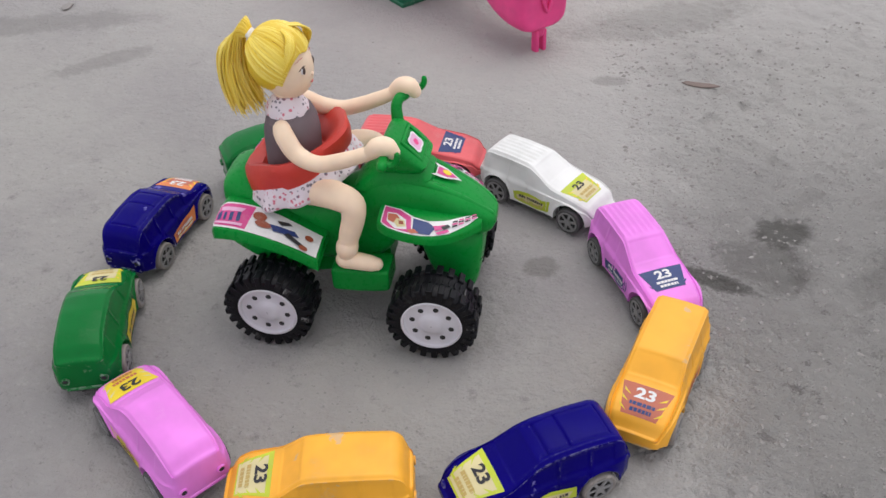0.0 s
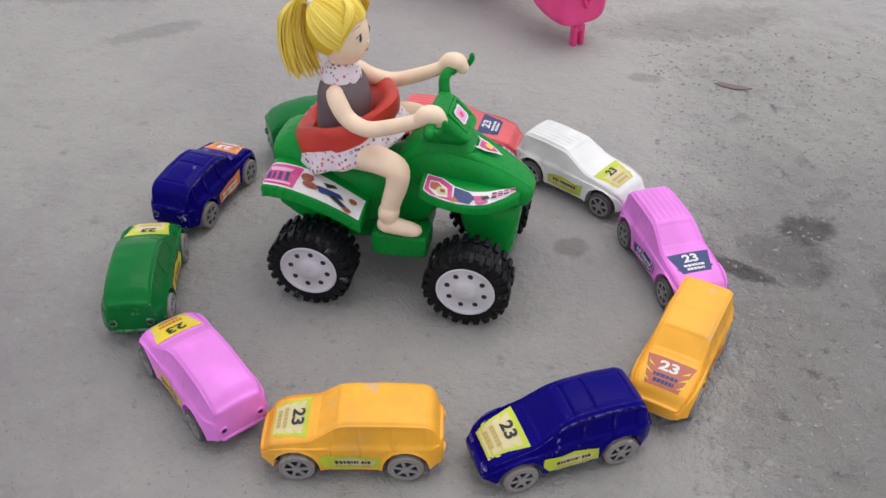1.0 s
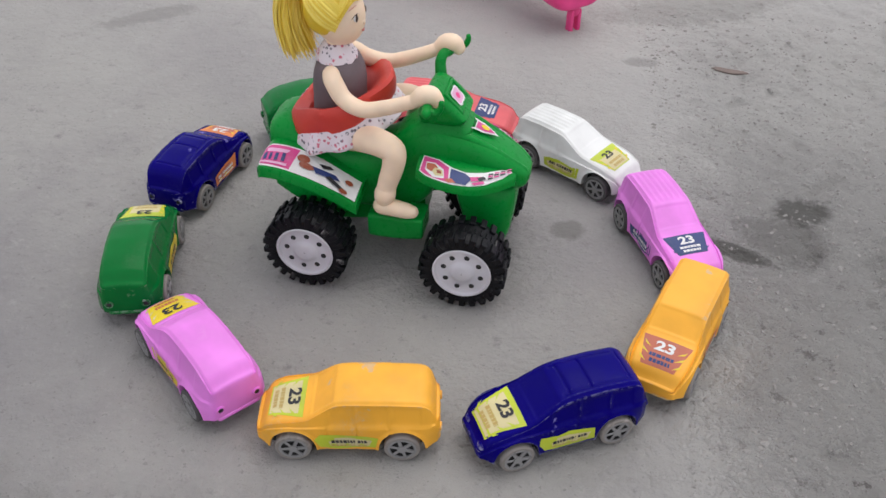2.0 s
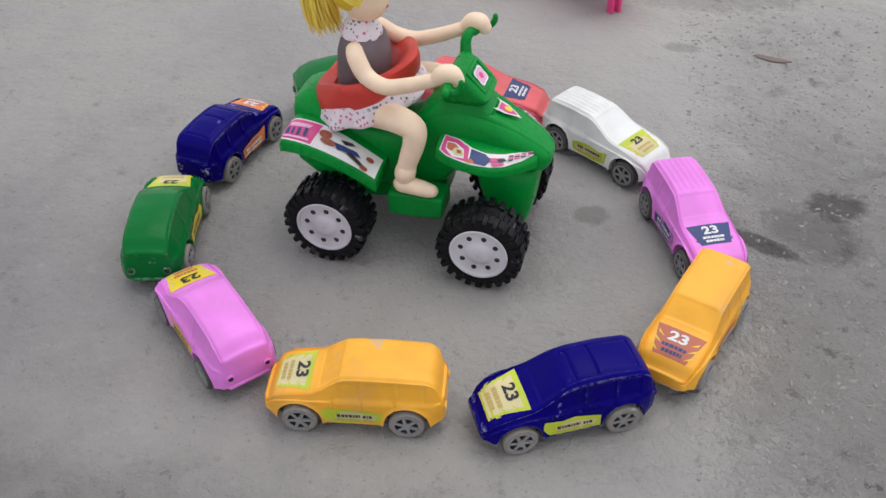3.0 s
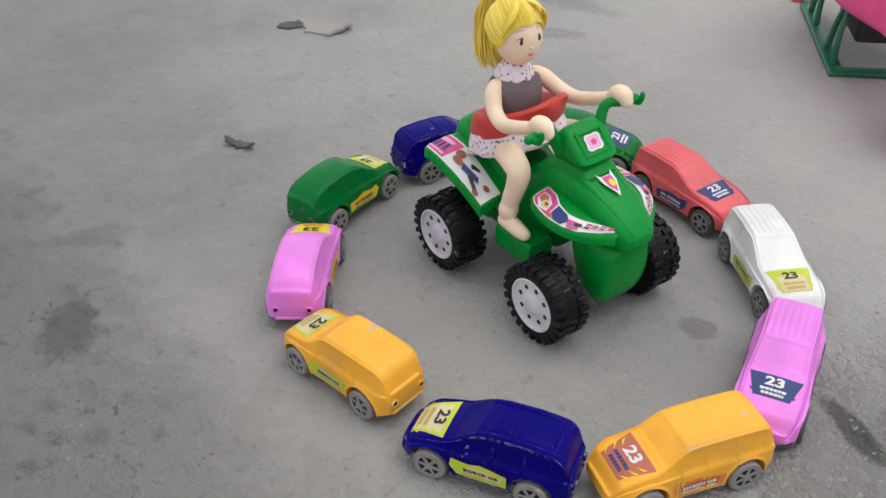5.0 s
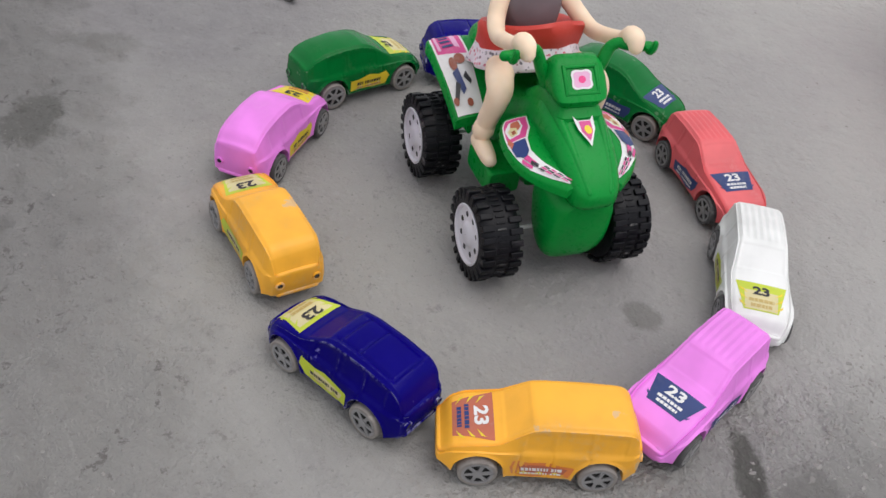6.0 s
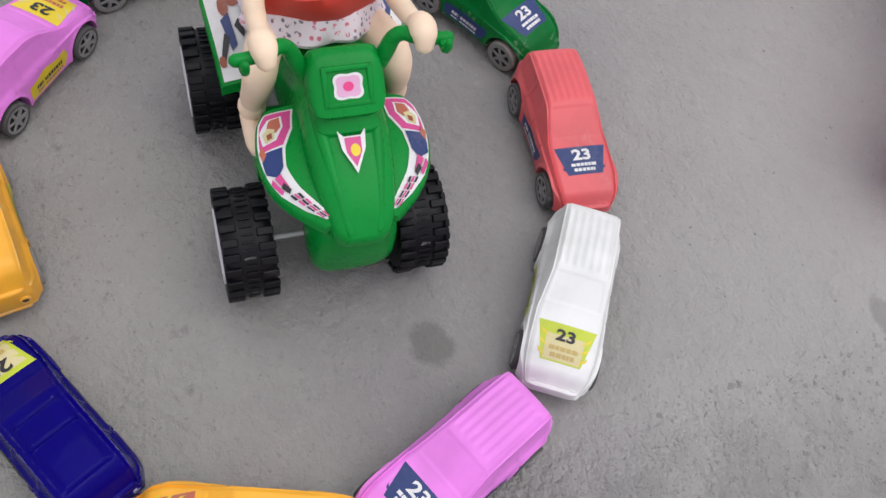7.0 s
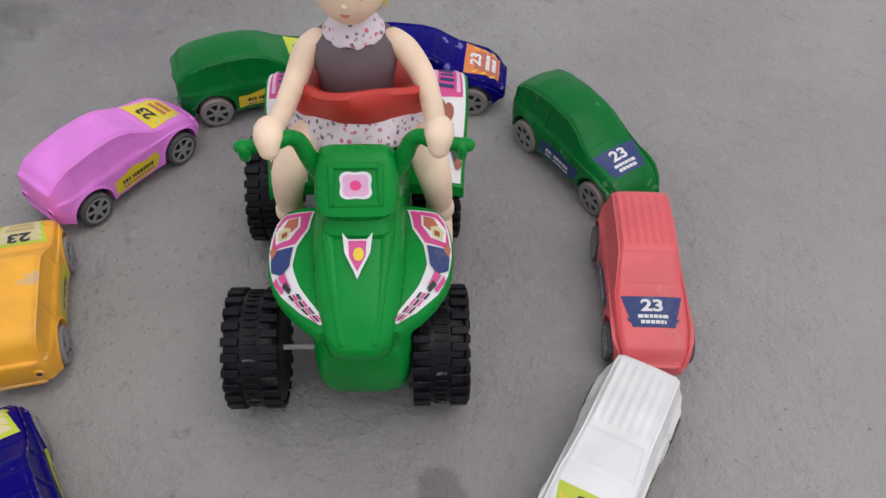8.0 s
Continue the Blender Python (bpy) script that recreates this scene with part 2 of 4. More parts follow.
# ---- mesh helpers ----
def part(name, bm, mats, parent=None, label="", smooth=True):
    """Links a bmesh as one mesh object, under a thing or a part."""
    me = bpy.data.meshes.new(name)
    bmesh.ops.recalc_face_normals(bm, faces=bm.faces)
    bm.to_mesh(me)
    bm.free()
    for k in (mats if isinstance(mats, (list, tuple)) else [mats]):
        me.materials.append(M[k])
    if smooth:
        me.polygons.foreach_set("use_smooth", [True] * len(me.polygons))
        me.set_sharp_from_angle(angle=radians(38))
    ob = new(name, me)
    ob.parent = parent
    if label:
        tagged(ob, label)
    return ob


def thing(name, m, label, category, group=""):
    ob = new(name)
    ob.empty_display_size = 0.01
    ob.matrix_world = m
    return tagged(ob, label, category, group)


def loft(bm, rings, mat=0, cap=True):
    """Skins closed rings of equal length."""
    vs = [[bm.verts.new(p) for p in r] for r in rings]
    k = len(vs[0])
    for a, b in zip(vs, vs[1:]):
        for i in range(k):
            f = bm.faces.new((a[i], a[(i + 1) % k], b[(i + 1) % k], b[i]))
            f.material_index = mat
    if cap:
        for r in (vs[0], vs[-1]):
            bm.faces.new(r).material_index = mat
    return vs


def catmull(pts, n):
    """Resamples a polyline (rows of numbers) as a smooth curve of n rows."""
    p = np.array([pts[0], *pts, pts[-1]], float)
    out = []
    for t in np.linspace(0, len(pts) - 1 - 1e-9, n):
        i = int(t)
        u = t - i
        a, b, c, d = p[i:i + 4]
        out.append(0.5 * (2 * b + (c - a) * u + (2 * a - 5 * b + 4 * c - d) * u * u + (3 * b - a - 3 * c + d) * u ** 3))
    return out


def tube(bm, pts, n=12, steps=0, mat=0, flat=1.0, ends=True):
    """A round limb through rows of x, y, z, radius, with domed ends."""
    rows = catmull(pts, steps) if steps else [np.array(p, float) for p in pts]
    P = [Vector(r[:3]) for r in rows]
    R = [max(r[3], 1e-5) for r in rows]
    T = [((P[min(i + 1, len(P) - 1)] - P[max(i - 1, 0)])).normalized() for i in range(len(P))]
    side = T[0].orthogonal().normalized()
    if abs(T[0].y) < 0.9:
        side = (Vector((0, 1, 0)) - T[0] * T[0].y).normalized()
    rings = []

    def ring(c, t, r):
        nonlocal side
        side = (side - t * side.dot(t)).normalized()
        up = t.cross(side)
        rings.append([c + side * (r * math.cos(2 * math.pi * i / n)) + up * (r * flat * math.sin(2 * math.pi * i / n)) for i in range(n)])

    if ends:
        for a in (80, 55, 28):
            ring(P[0] - T[0] * (R[0] * math.sin(radians(a))), T[0], R[0] * math.cos(radians(a)))
    for c, t, r in zip(P, T, R):
        ring(c, t, r)
    if ends:
        for a in (28, 55, 80):
            ring(P[-1] + T[-1] * (R[-1] * math.sin(radians(a))), T[-1], R[-1] * math.cos(radians(a)))
    return loft(bm, rings, mat)


def squircle(cy, cz, ry, rz, n=28, e=0.55):
    out = []
    for i in range(n):
        a = 2 * math.pi * i / n
        c, s = math.cos(a), math.sin(a)
        out.append((cy + ry * math.copysign(abs(c) ** e, c), cz + rz * math.copysign(abs(s) ** e, s)))
    return out


def hull(bm, rows, n=32, e=0.55, steps=40, mat=0, y0=0.0):
    """A rounded body along x, through rows of x, bottom, top, half width."""
    rings = []
    for x, zb, zt, w in catmull(rows, steps):
        rings.append([Vector((x, y, z)) for y, z in squircle(y0, (zb + zt) / 2, max(w, 1e-4), max((zt - zb) / 2, 1e-4), n, e)])
    return loft(bm, rings, mat)


def block(bm, x0, x1, y0, y1, z0, z1, r=0.001, mat=0, m=None):
    """A box with rounded edges."""
    geo = bmesh.ops.create_cube(bm, size=1)
    for v in geo["verts"]:
        v.co = Vector(((x0 + x1) / 2 + v.co.x * (x1 - x0), (y0 + y1) / 2 + v.co.y * (y1 - y0), (z0 + z1) / 2 + v.co.z * (z1 - z0)))
        if m:
            v.co = m @ v.co
    es = list({e for v in geo["verts"] for e in v.link_edges})
    fs = bmesh.ops.bevel(bm, geom=es, offset=r, segments=3, profile=0.5, affect="EDGES")["faces"]
    for f in fs:
        f.material_index = mat
    return geo


def sheet(bm, outline, surf, lift, mat=0, cells=10):
    """A sticker: a polygon in (u, v), cut into cells and laid on surf(u, v) -> point, normal."""
    us, vs = [p[0] for p in outline], [p[1] for p in outline]
    tmp = bmesh.new()
    tmp.faces.new([tmp.verts.new((u, v, 0)) for u, v in outline])
    for axis, lo, hi in ((0, min(us), max(us)), (1, min(vs), max(vs))):
        for i in range(1, cells):
            c = lo + (hi - lo) * i / cells
            co, no = [0, 0, 0], [0, 0, 0]
            co[axis], no[axis] = c, 1
            bmesh.ops.bisect_plane(tmp, geom=list(tmp.verts) + list(tmp.edges) + list(tmp.faces), plane_co=co, plane_no=no)
    made = {}
    for v in tmp.verts:
        pt, nm = surf(v.co.x, v.co.y)
        made[v] = bm.verts.new(pt + nm * lift)
    for f in tmp.faces:
        bm.faces.new([made[v] for v in f.verts]).material_index = mat
    tmp.free()


def lettering(bm, text, size, place, surf, lift, mat=0, squash=1.0):
    """Flat figures in the built-in font, laid on surf; place maps font x, y to u, v."""
    cu = bpy.data.curves.new("figures", "FONT")
    cu.body, cu.size, cu.align_x, cu.align_y, cu.offset = text, size, "CENTER", "CENTER", size * 0.035
    ob = bpy.data.objects.new("figures", cu)
    scene.collection.objects.link(ob)
    bpy.context.view_layer.update()
    me = bpy.data.meshes.new_from_object(ob.evaluated_get(bpy.context.evaluated_depsgraph_get()))
    vs = []
    for v in me.vertices:
        pt, nm = surf(*place(v.co.x * squash, v.co.y))
        vs.append(bm.verts.new(pt + nm * lift))
    for f in me.polygons:
        try:
            bm.faces.new([vs[i] for i in f.vertices]).material_index = mat
        except ValueError:
            pass
    bpy.data.objects.remove(ob)
    bpy.data.meshes.remove(me)
    bpy.data.curves.remove(cu)


# ---- ground ----
def ground_height(x, y):
    """Gentle unevenness, rougher on the clay side."""
    r = math.hypot(x, y)
    if r > 3:
        return 0.0
    v = Vector((x, y, 0))
    rough = min(1, max(0, (x - 0.14) / 0.07)) * min(1, max(0, (0.45 - y) / 0.15)) + 0.5 * min(1, max(0, (0.35 - math.hypot(x + 0.2, y + 0.3)) / 0.2)) + 0.8 * min(1, max(0, (-0.11 - y) / 0.05))
    rough = min(rough, 1.1)
    away = min(1, max(0, (r - 0.14) / 0.08))
    h = 0.0035 * noise.noise(v * 5) * away
    h += (0.0004 + 0.0034 * rough) * noise.noise(v * 55) * (0.3 + 0.7 * away)
    h += (0.0003 + 0.0014 * rough) * noise.noise(v * 150)
    pit = noise.noise(v * 95 + Vector((7, 3, 1)))
    h -= (0.0008 + 0.0075 * rough) * max(0, pit - 0.28) * away
    return h - 0.0006 * (1 - away)


def make_ground():
    """One sheet: fine near the toys, coarser towards the horizon."""
    near = list(np.arange(-0.55, 0.5501, 0.0026))
    far = [0.57, 0.6, 0.65, 0.72, 0.85, 1.0, 1.3, 1.8, 3, 6, 15, 50, 200, 900]
    axis = [-f for f in reversed(far)] + near + far
    k = len(axis)
    verts = [(x, y + 0.1, ground_height(x, y + 0.1)) for y in axis for x in axis]
    faces = [(j * k + i, j * k + i + 1, (j + 1) * k + i + 1, (j + 1) * k + i) for j in range(k - 1) for i in range(k - 1)]
    me = bpy.data.meshes.new("ground")
    me.from_pydata(verts, [], faces)
    me.materials.append(M["ground"])
    me.polygons.foreach_set("use_smooth", [True] * len(me.polygons))
    return tagged(new("ground", me), "worn grey cement ground with dust, clods and damp stains", "ground", kind="structure")


make_ground()


# ---- toy cars ----
WHEEL_R, TRACK = 0.0077, 0.0163
AXLE = {"suv": .0230, "wagon": .0243, "sport": .0230, "hatch": .0236}
SIZE = {"suv": .975, "wagon": 1.0, "sport": .975, "hatch": 1.0}
MOULDS = {
    # rows along the car: x, top, roof half width; shoulder height; body half width rows
    "suv": dict(
        top=[(-.0375, .0170, .0100), (-.0368, .0240, .0108), (-.0345, .0292, .0114), (-.031, .0312, .0118), (-.015, .0318, .0119), (.000, .0316, .0118), (.0050, .0308, .0118),
             (.0150, .0232, .0128), (.0175, .0222, .0134), (.029, .0205, .0132), (.0345, .0182, .0122), (.0375, .0130, .0105)],
        belt=.0190, windows=[(-.031, -.019), (-.0172, -.0045), (-.003, .007)], shield=(.0055, .0145), ribs=0, crown=.0006, sticker=(.0182, .0335)),
    "wagon": dict(
        top=[(-.0375, .0165, .0098), (-.0370, .0230, .0104), (-.0350, .0285, .0108), (-.032, .0302, .0110), (-.020, .0308, .0112), (-.006, .0304, .0112), (-.0030, .0297, .0112),
             (.0085, .0232, .0126), (.0108, .0224, .0132), (.026, .0200, .0132), (.0345, .0172, .0122), (.0375, .0120, .0105)],
        belt=.0182, windows=[(-.031, -.018), (-.0165, -.006)], shield=(-.0025, .0080), ribs=4, crown=.0005, sticker=(.0125, .0290)),
    "sport": dict(
        top=[(-.0375, .0165, .0102), (-.0370, .0230, .0110), (-.0350, .0285, .0112), (-.031, .0315, .0114), (-.018, .0328, .0114), (-.004, .0325, .0114), (.0030, .0308, .0116),
             (.0140, .0236, .0128), (.0175, .0224, .0132), (.029, .0196, .0128), (.0345, .0162, .0116), (.0375, .0112, .0098)],
        belt=.0192, windows=[(-.030, -.020), (-.0185, -.006), (-.0045, .007)], shield=(.0035, .0135), ribs=-1, crown=.0008, sticker=(.0180, .0350), pane=.0006),
    "hatch": dict(
        top=[(-.0385, .0175, .0098), (-.0375, .0245, .0106), (-.0340, .0288, .0108), (-.027, .0315, .0106), (-.014, .0330, .0106), (-.003, .0325, .0106), (.0035, .0305, .0110),
             (.0130, .0242, .0124), (.0165, .0226, .0128), (.029, .0194, .0124), (.0345, .0162, .0112), (.0375, .0112, .0094)],
        belt=.0190, windows=[(-.027, -.014), (-.0125, .005)], shield=(.0025, .0125), ribs=0, crown=.0012, sticker=(.0150, .0320)),
}
SIDE = [(-.0375, .0120), (-.0355, .0140), (-.030, .0152), (-.015, .0154), (0, .0152), (.018, .0155), (.029, .0150), (.0345, .0135), (.0375, .0110)]


def step(v, a, b):
    t = min(1, max(0, (v - a) / (b - a)))
    return t * t * (3 - 2 * t)


class Mould:
    """The outer skin of one kind of toy car: heights and widths along x."""

    def __init__(self, kind):
        self.d = MOULDS[kind]
        self.axle = AXLE[kind]
        xs = np.linspace(-.0375, .0375, 151)
        rows = np.array(self.d["top"])
        ker = np.ones(7) / 7
        soft = lambda v: np.convolve(np.pad(v, 3, mode="edge"), ker, "valid")
        self.xs = xs
        self.zt = soft(np.interp(xs, rows[:, 0], rows[:, 1]))
        self.wt = soft(np.interp(xs, rows[:, 0], rows[:, 2]))
        side = np.array(SIDE)
        self.wl = soft(np.interp(xs, side[:, 0], side[:, 1]))

    def at(self, x):
        f = lambda v: float(np.interp(x, self.xs, v))
        zt = f(self.zt)
        return zt, f(self.wt), f(self.wl), min(self.d["belt"], zt - .0022)

    def roof(self, x, y):
        zt, wt, wl, belt = self.at(x)
        u = min(1, abs(y) / wt)
        z = zt + self.d["crown"] * (1 - u * u)
        a, b = self.d["shield"]
        z -= .00045 * step(x, a - .0006, a + .0006) * (1 - step(x, b - .0006, b + .0006)) * (1 - step(u, .80, .9))
        roof0, roof1 = self.d["top"][3][0], a - .002
        ribs = self.d["ribs"]
        if ribs > 0:
            on = step(x, roof0, roof0 + .002) * (1 - step(x, roof1 - .002, roof1)) * (1 - step(u, .85, .95))
            z += .00055 * on * (math.cos(u * math.pi * 3.5) ** 2 - 0.5)
        if ribs < 0:
            for g in (roof0 + .001, -.012, -.002):
                z -= .0006 * math.exp(-((x - g) / .0005) ** 2) * (1 - step(u, .7, .8))
            z -= .0006 * math.exp(-((u - .72) / .06) ** 2) * step(x, -.03, -.028) * (1 - step(x, .0, .002))
        return z

    def lower(self, x):
        z = .0056 + .0020 * step(abs(x), .031, .0375)
        for ax in (-self.axle, self.axle):
            d = abs(x - ax)
            if d < .0096:
                z = max(z, WHEEL_R + math.sqrt(.0096 ** 2 - d * d))
        return z

    def side(self, x, z):
        """Half width at height z."""
        zt, wt, wl, belt = self.at(x)
        flare = .0006 * max(math.exp(-((math.hypot(x - ax, z - WHEEL_R) - .0101) / .0010) ** 2) for ax in (-self.axle, self.axle))
        if z <= belt:
            k = (z - .004) / max(belt - .004, 1e-4)
            groove = .0
            for g in (-.0178, -.0038, .0085):
                groove += .0004 * math.exp(-((x - g) / .00045) ** 2) * step(k, .1, .2)
            return wl * (0.96 + 0.04 * math.sin(math.pi * min(1, max(0, k * .8 + .1)))) + flare - groove
        k = (z - belt) / max(zt - belt, 1e-4)
        y = (wl - .0010) + (wt - wl + .0010) * min(1, k)
        if zt - belt > .006:
            for a, b in self.d["windows"]:
                y -= self.d.get("pane", .00035) * step(x, a - .0005, a + .0005) * (1 - step(x, b - .0005, b + .0005)) * step(k, .10, .18) * (1 - step(k, .74, .82))
        return y

    def body(self):
        bm = bmesh.new()
        rings = []
        for x in self.xs:
            zt, wt, wl, belt = self.at(x)
            zb = min(self.lower(x), belt - .0006)
            half = [(0, zb), (wl * .5, zb), (wl * .88, zb)]
            for i in range(10):
                z = zb + .0006 + (belt - zb - .0006) * i / 9
                half.append((self.side(x, z), z))
            for i in range(1, 12):
                z = belt + (zt - belt) * .92 * i / 11
                half.append((self.side(x, z), z))
            for u in (.97, .92, .86):
                half.append((wt * u, self.roof(x, wt * u) - (.0009 if u > .95 else .0003 if u > .9 else 0)))
            for i in range(16):
                u = .84 * (1 - i / 16)
                half.append((wt * u, self.roof(x, wt * u)))
            half.append((0, self.roof(x, 0)))
            ring = [Vector((x, y, z)) for y, z in half] + [Vector((x, -y, z)) for y, z in reversed(half[1:-1])]
            rings.append(ring)
        for sign, base in ((1, rings[-1]), (-1, rings[0])):
            mid = sum(base, Vector()) / len(base)
            extra = []
            for dx, k in ((.0006, .97), (.0011, .90), (.0014, .78), (.0015, .4)):
                extra.append([mid + (p - mid) * k + Vector((sign * dx, 0, 0)) for p in base])
            rings = rings + extra if sign > 0 else list(reversed(extra)) + rings
        loft(bm, rings)
        return bm

    def hood(self, u, v):
        """Sticker surface on the bonnet: u along the car, v across."""
        p = Vector((u, v, self.roof(u, v)))
        q, r = Vector((u + .001, v, self.roof(u + .001, v))), Vector((u, v + .001, self.roof(u, v + .001)))
        return p, (q - p).cross(r - p).normalized()

    def flank(self, sign):
        def surf(u, v):
            return Vector((u, sign * self.side(u, v), v)), Vector((0, sign, 0))
        return surf


def wheel_parts(parent, x, y, spin, rubber):
    """A small dusty car wheel: tyre, rim with six spokes over a disc coloured as dark as the hollow's shade."""
    s = 1 if y > 0 else -1
    w = .0058
    bm = bmesh.new()
    prof = [(-.5, .80), (-.5, .93), (-.42, .985), (-.3, 1), (.3, 1), (.42, .985), (.5, .93), (.5, .80), (.40, .74)]
    rings = [[Vector((WHEEL_R * r * math.cos(a), s * (k * w), WHEEL_R * r * math.sin(a))) for a in np.linspace(0, 2 * math.pi, 33)[:-1]] for k, r in prof]
    loft(bm, rings)
    wheel = part("wheel", bm, rubber, parent, "dusty grey plastic wheel")
    wheel.location, wheel.rotation_euler = (x, y - s * w * .5, WHEEL_R), (0, spin, 0)
    # flat near-black disc, the shade behind the spokes put into its colour
    bm = bmesh.new()
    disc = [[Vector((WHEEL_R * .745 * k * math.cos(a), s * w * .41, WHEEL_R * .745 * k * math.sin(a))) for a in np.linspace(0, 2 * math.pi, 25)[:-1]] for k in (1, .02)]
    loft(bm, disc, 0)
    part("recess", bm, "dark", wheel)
    bm = bmesh.new()
    for i in range(6):
        m = Matrix.Rotation(i * math.pi / 3, 4, "Y")
        block(bm, .0008, WHEEL_R * .76, s * w * .42, s * w * .50, -.0007, .0007, .0002, m=m)
    for r0, r1, k in ((WHEEL_R * .66, WHEEL_R * .80, .5), (.00001, .0019, .56)):
        rr = [[Vector((r * math.cos(a), s * w * h, r * math.sin(a))) for a in np.linspace(0, 2 * math.pi, 25)[:-1]] for r, h in ((r1, .40), (r1, k), (r0, k), (r0, .40))]
        loft(bm, rr)
    part("rim", bm, "car_rim", wheel)
    return wheel


def trapezium(x0, x1, w0, w1):
    """From the windscreen side (x0, half width w0) to the nose (x1, w1)."""
    return [(x0, -w0), (x1, -w1), (x1, w1), (x0, w0)]


HOOD = {
    # ground sheet, border, bursts, figures, bars
    "lime": ("paper_lime", "paper_cream", "paper_lime", "ink", "paper_tan"),
    "cream": ("paper_lime", "paper_cream", "paper_yellow", "ink", "paper_tan"),
    "navy": ("paper_navy", "paper_navy", "paper_navy", "paper_white", "paper_white"),
    "rust": ("paper_rust", "paper_rust", "paper_yellow", "paper_white", "paper_navy"),
    "orange": ("paper_orange", "paper_rust", "paper_yellow", "paper_white", "paper_white"),
    "sun": ("paper_yellow", "paper_yellow", "paper_cream", "ink", "paper_rust"),
}


def hood_sticker(car, md, style):
    """A trapezoid sheet with bursts, figures on a pale outline, and bars of small print."""
    a, b = md.d["sticker"]
    if style == "navy":
        a, b = a + .0012, a + .0138
    if style == "cream" and md.d["ribs"] > 0:
        a, b = .0158, .0305
    L = b - a
    tall = .0060 if style == "cream" else min(.0072, L * .52)
    mats = HOOD[style]
    bm = bmesh.new()
    sheet(bm, trapezium(a, b, .0114, .0078), md.hood, .00012, 0, 8)
    sheet(bm, trapezium(a + L * (.14 if style == "lime" else .30), b - L * .04, .0092 if style == "lime" else .0076, .0072), md.hood, .00018, 1, 6)
    for s in (-1, 1):
        for k in (.2, .45, .7):
            sheet(bm, [(a + L * k, s * .0098), (a + L * (k + .22), s * .0060), (a + L * (k + .12), s * .0092)], md.hood, .00024, 2, 3)
    rnd = random.Random(style)
    for i, k in enumerate((.60, .78)):
        w = .0056 - .0009 * i
        v = -w
        while v < w:
            d = rnd.uniform(.0009, .0022)
            sheet(bm, [(a + L * k, v), (a + L * (k + .11), v), (a + L * (k + .11), min(w, v + d)), (a + L * k, min(w, v + d))], md.hood, .0003, 4, 2)
            v += d + .0003
    lettering(bm, "23", tall, lambda x, y: (a + L * .32 - y, x), md.hood, .00036, 3, 1.3)
    part("hood_sticker", bm, mats, car, "worn paper sticker with the number 23")


def side_sticker(car, md, style, sign, seed):
    rnd = random.Random(seed)
    mats = HOOD[style]
    surf = md.flank(sign)
    bm = bmesh.new()
    top, low = md.d["belt"] - .0030, .0072
    ol = [(-.0125, top - .002), (-.008, top - .0012), (-.001, top), (.006, top - .0006), (.0118, top + .0002), (.0125, top - .003), (.0105, low + .001), (.003, low), (-.006, low + .0006), (-.0118, low + .0005)]
    ol = [(x + rnd.uniform(-.0012, .0012), z + rnd.uniform(-.0007, .0005)) for x, z in ol]
    sheet(bm, ol, surf, .00014, 0, 8)
    sheet(bm, [(-.0105, top - .0035), (.0, top - .0018), (.0085, top - .0022), (.007, low + .0018), (-.009, low + .0016)], surf, .0002, 1, 5)
    for k in range(3):
        x = -.010 + .006 * k
        sheet(bm, [(x, low + .0012), (x + .004, low + .0034), (x + .0065, low + .0014)], surf, .00026, 2, 2)
    x = -.0085
    while x < .0068:
        d = rnd.uniform(.0006, .0016)
        for z, h in ((low + .0036, .0018), (low + .0015, .0010)):
            sheet(bm, [(x, z), (x + d, z), (x + d + .0003, z + h), (x + .0003, z + h)], surf, .0003, 3 if h > .0015 else 4, 2)
        x += d + .0004
    part("side_sticker", bm, mats, car, "scuffed paper side sticker")


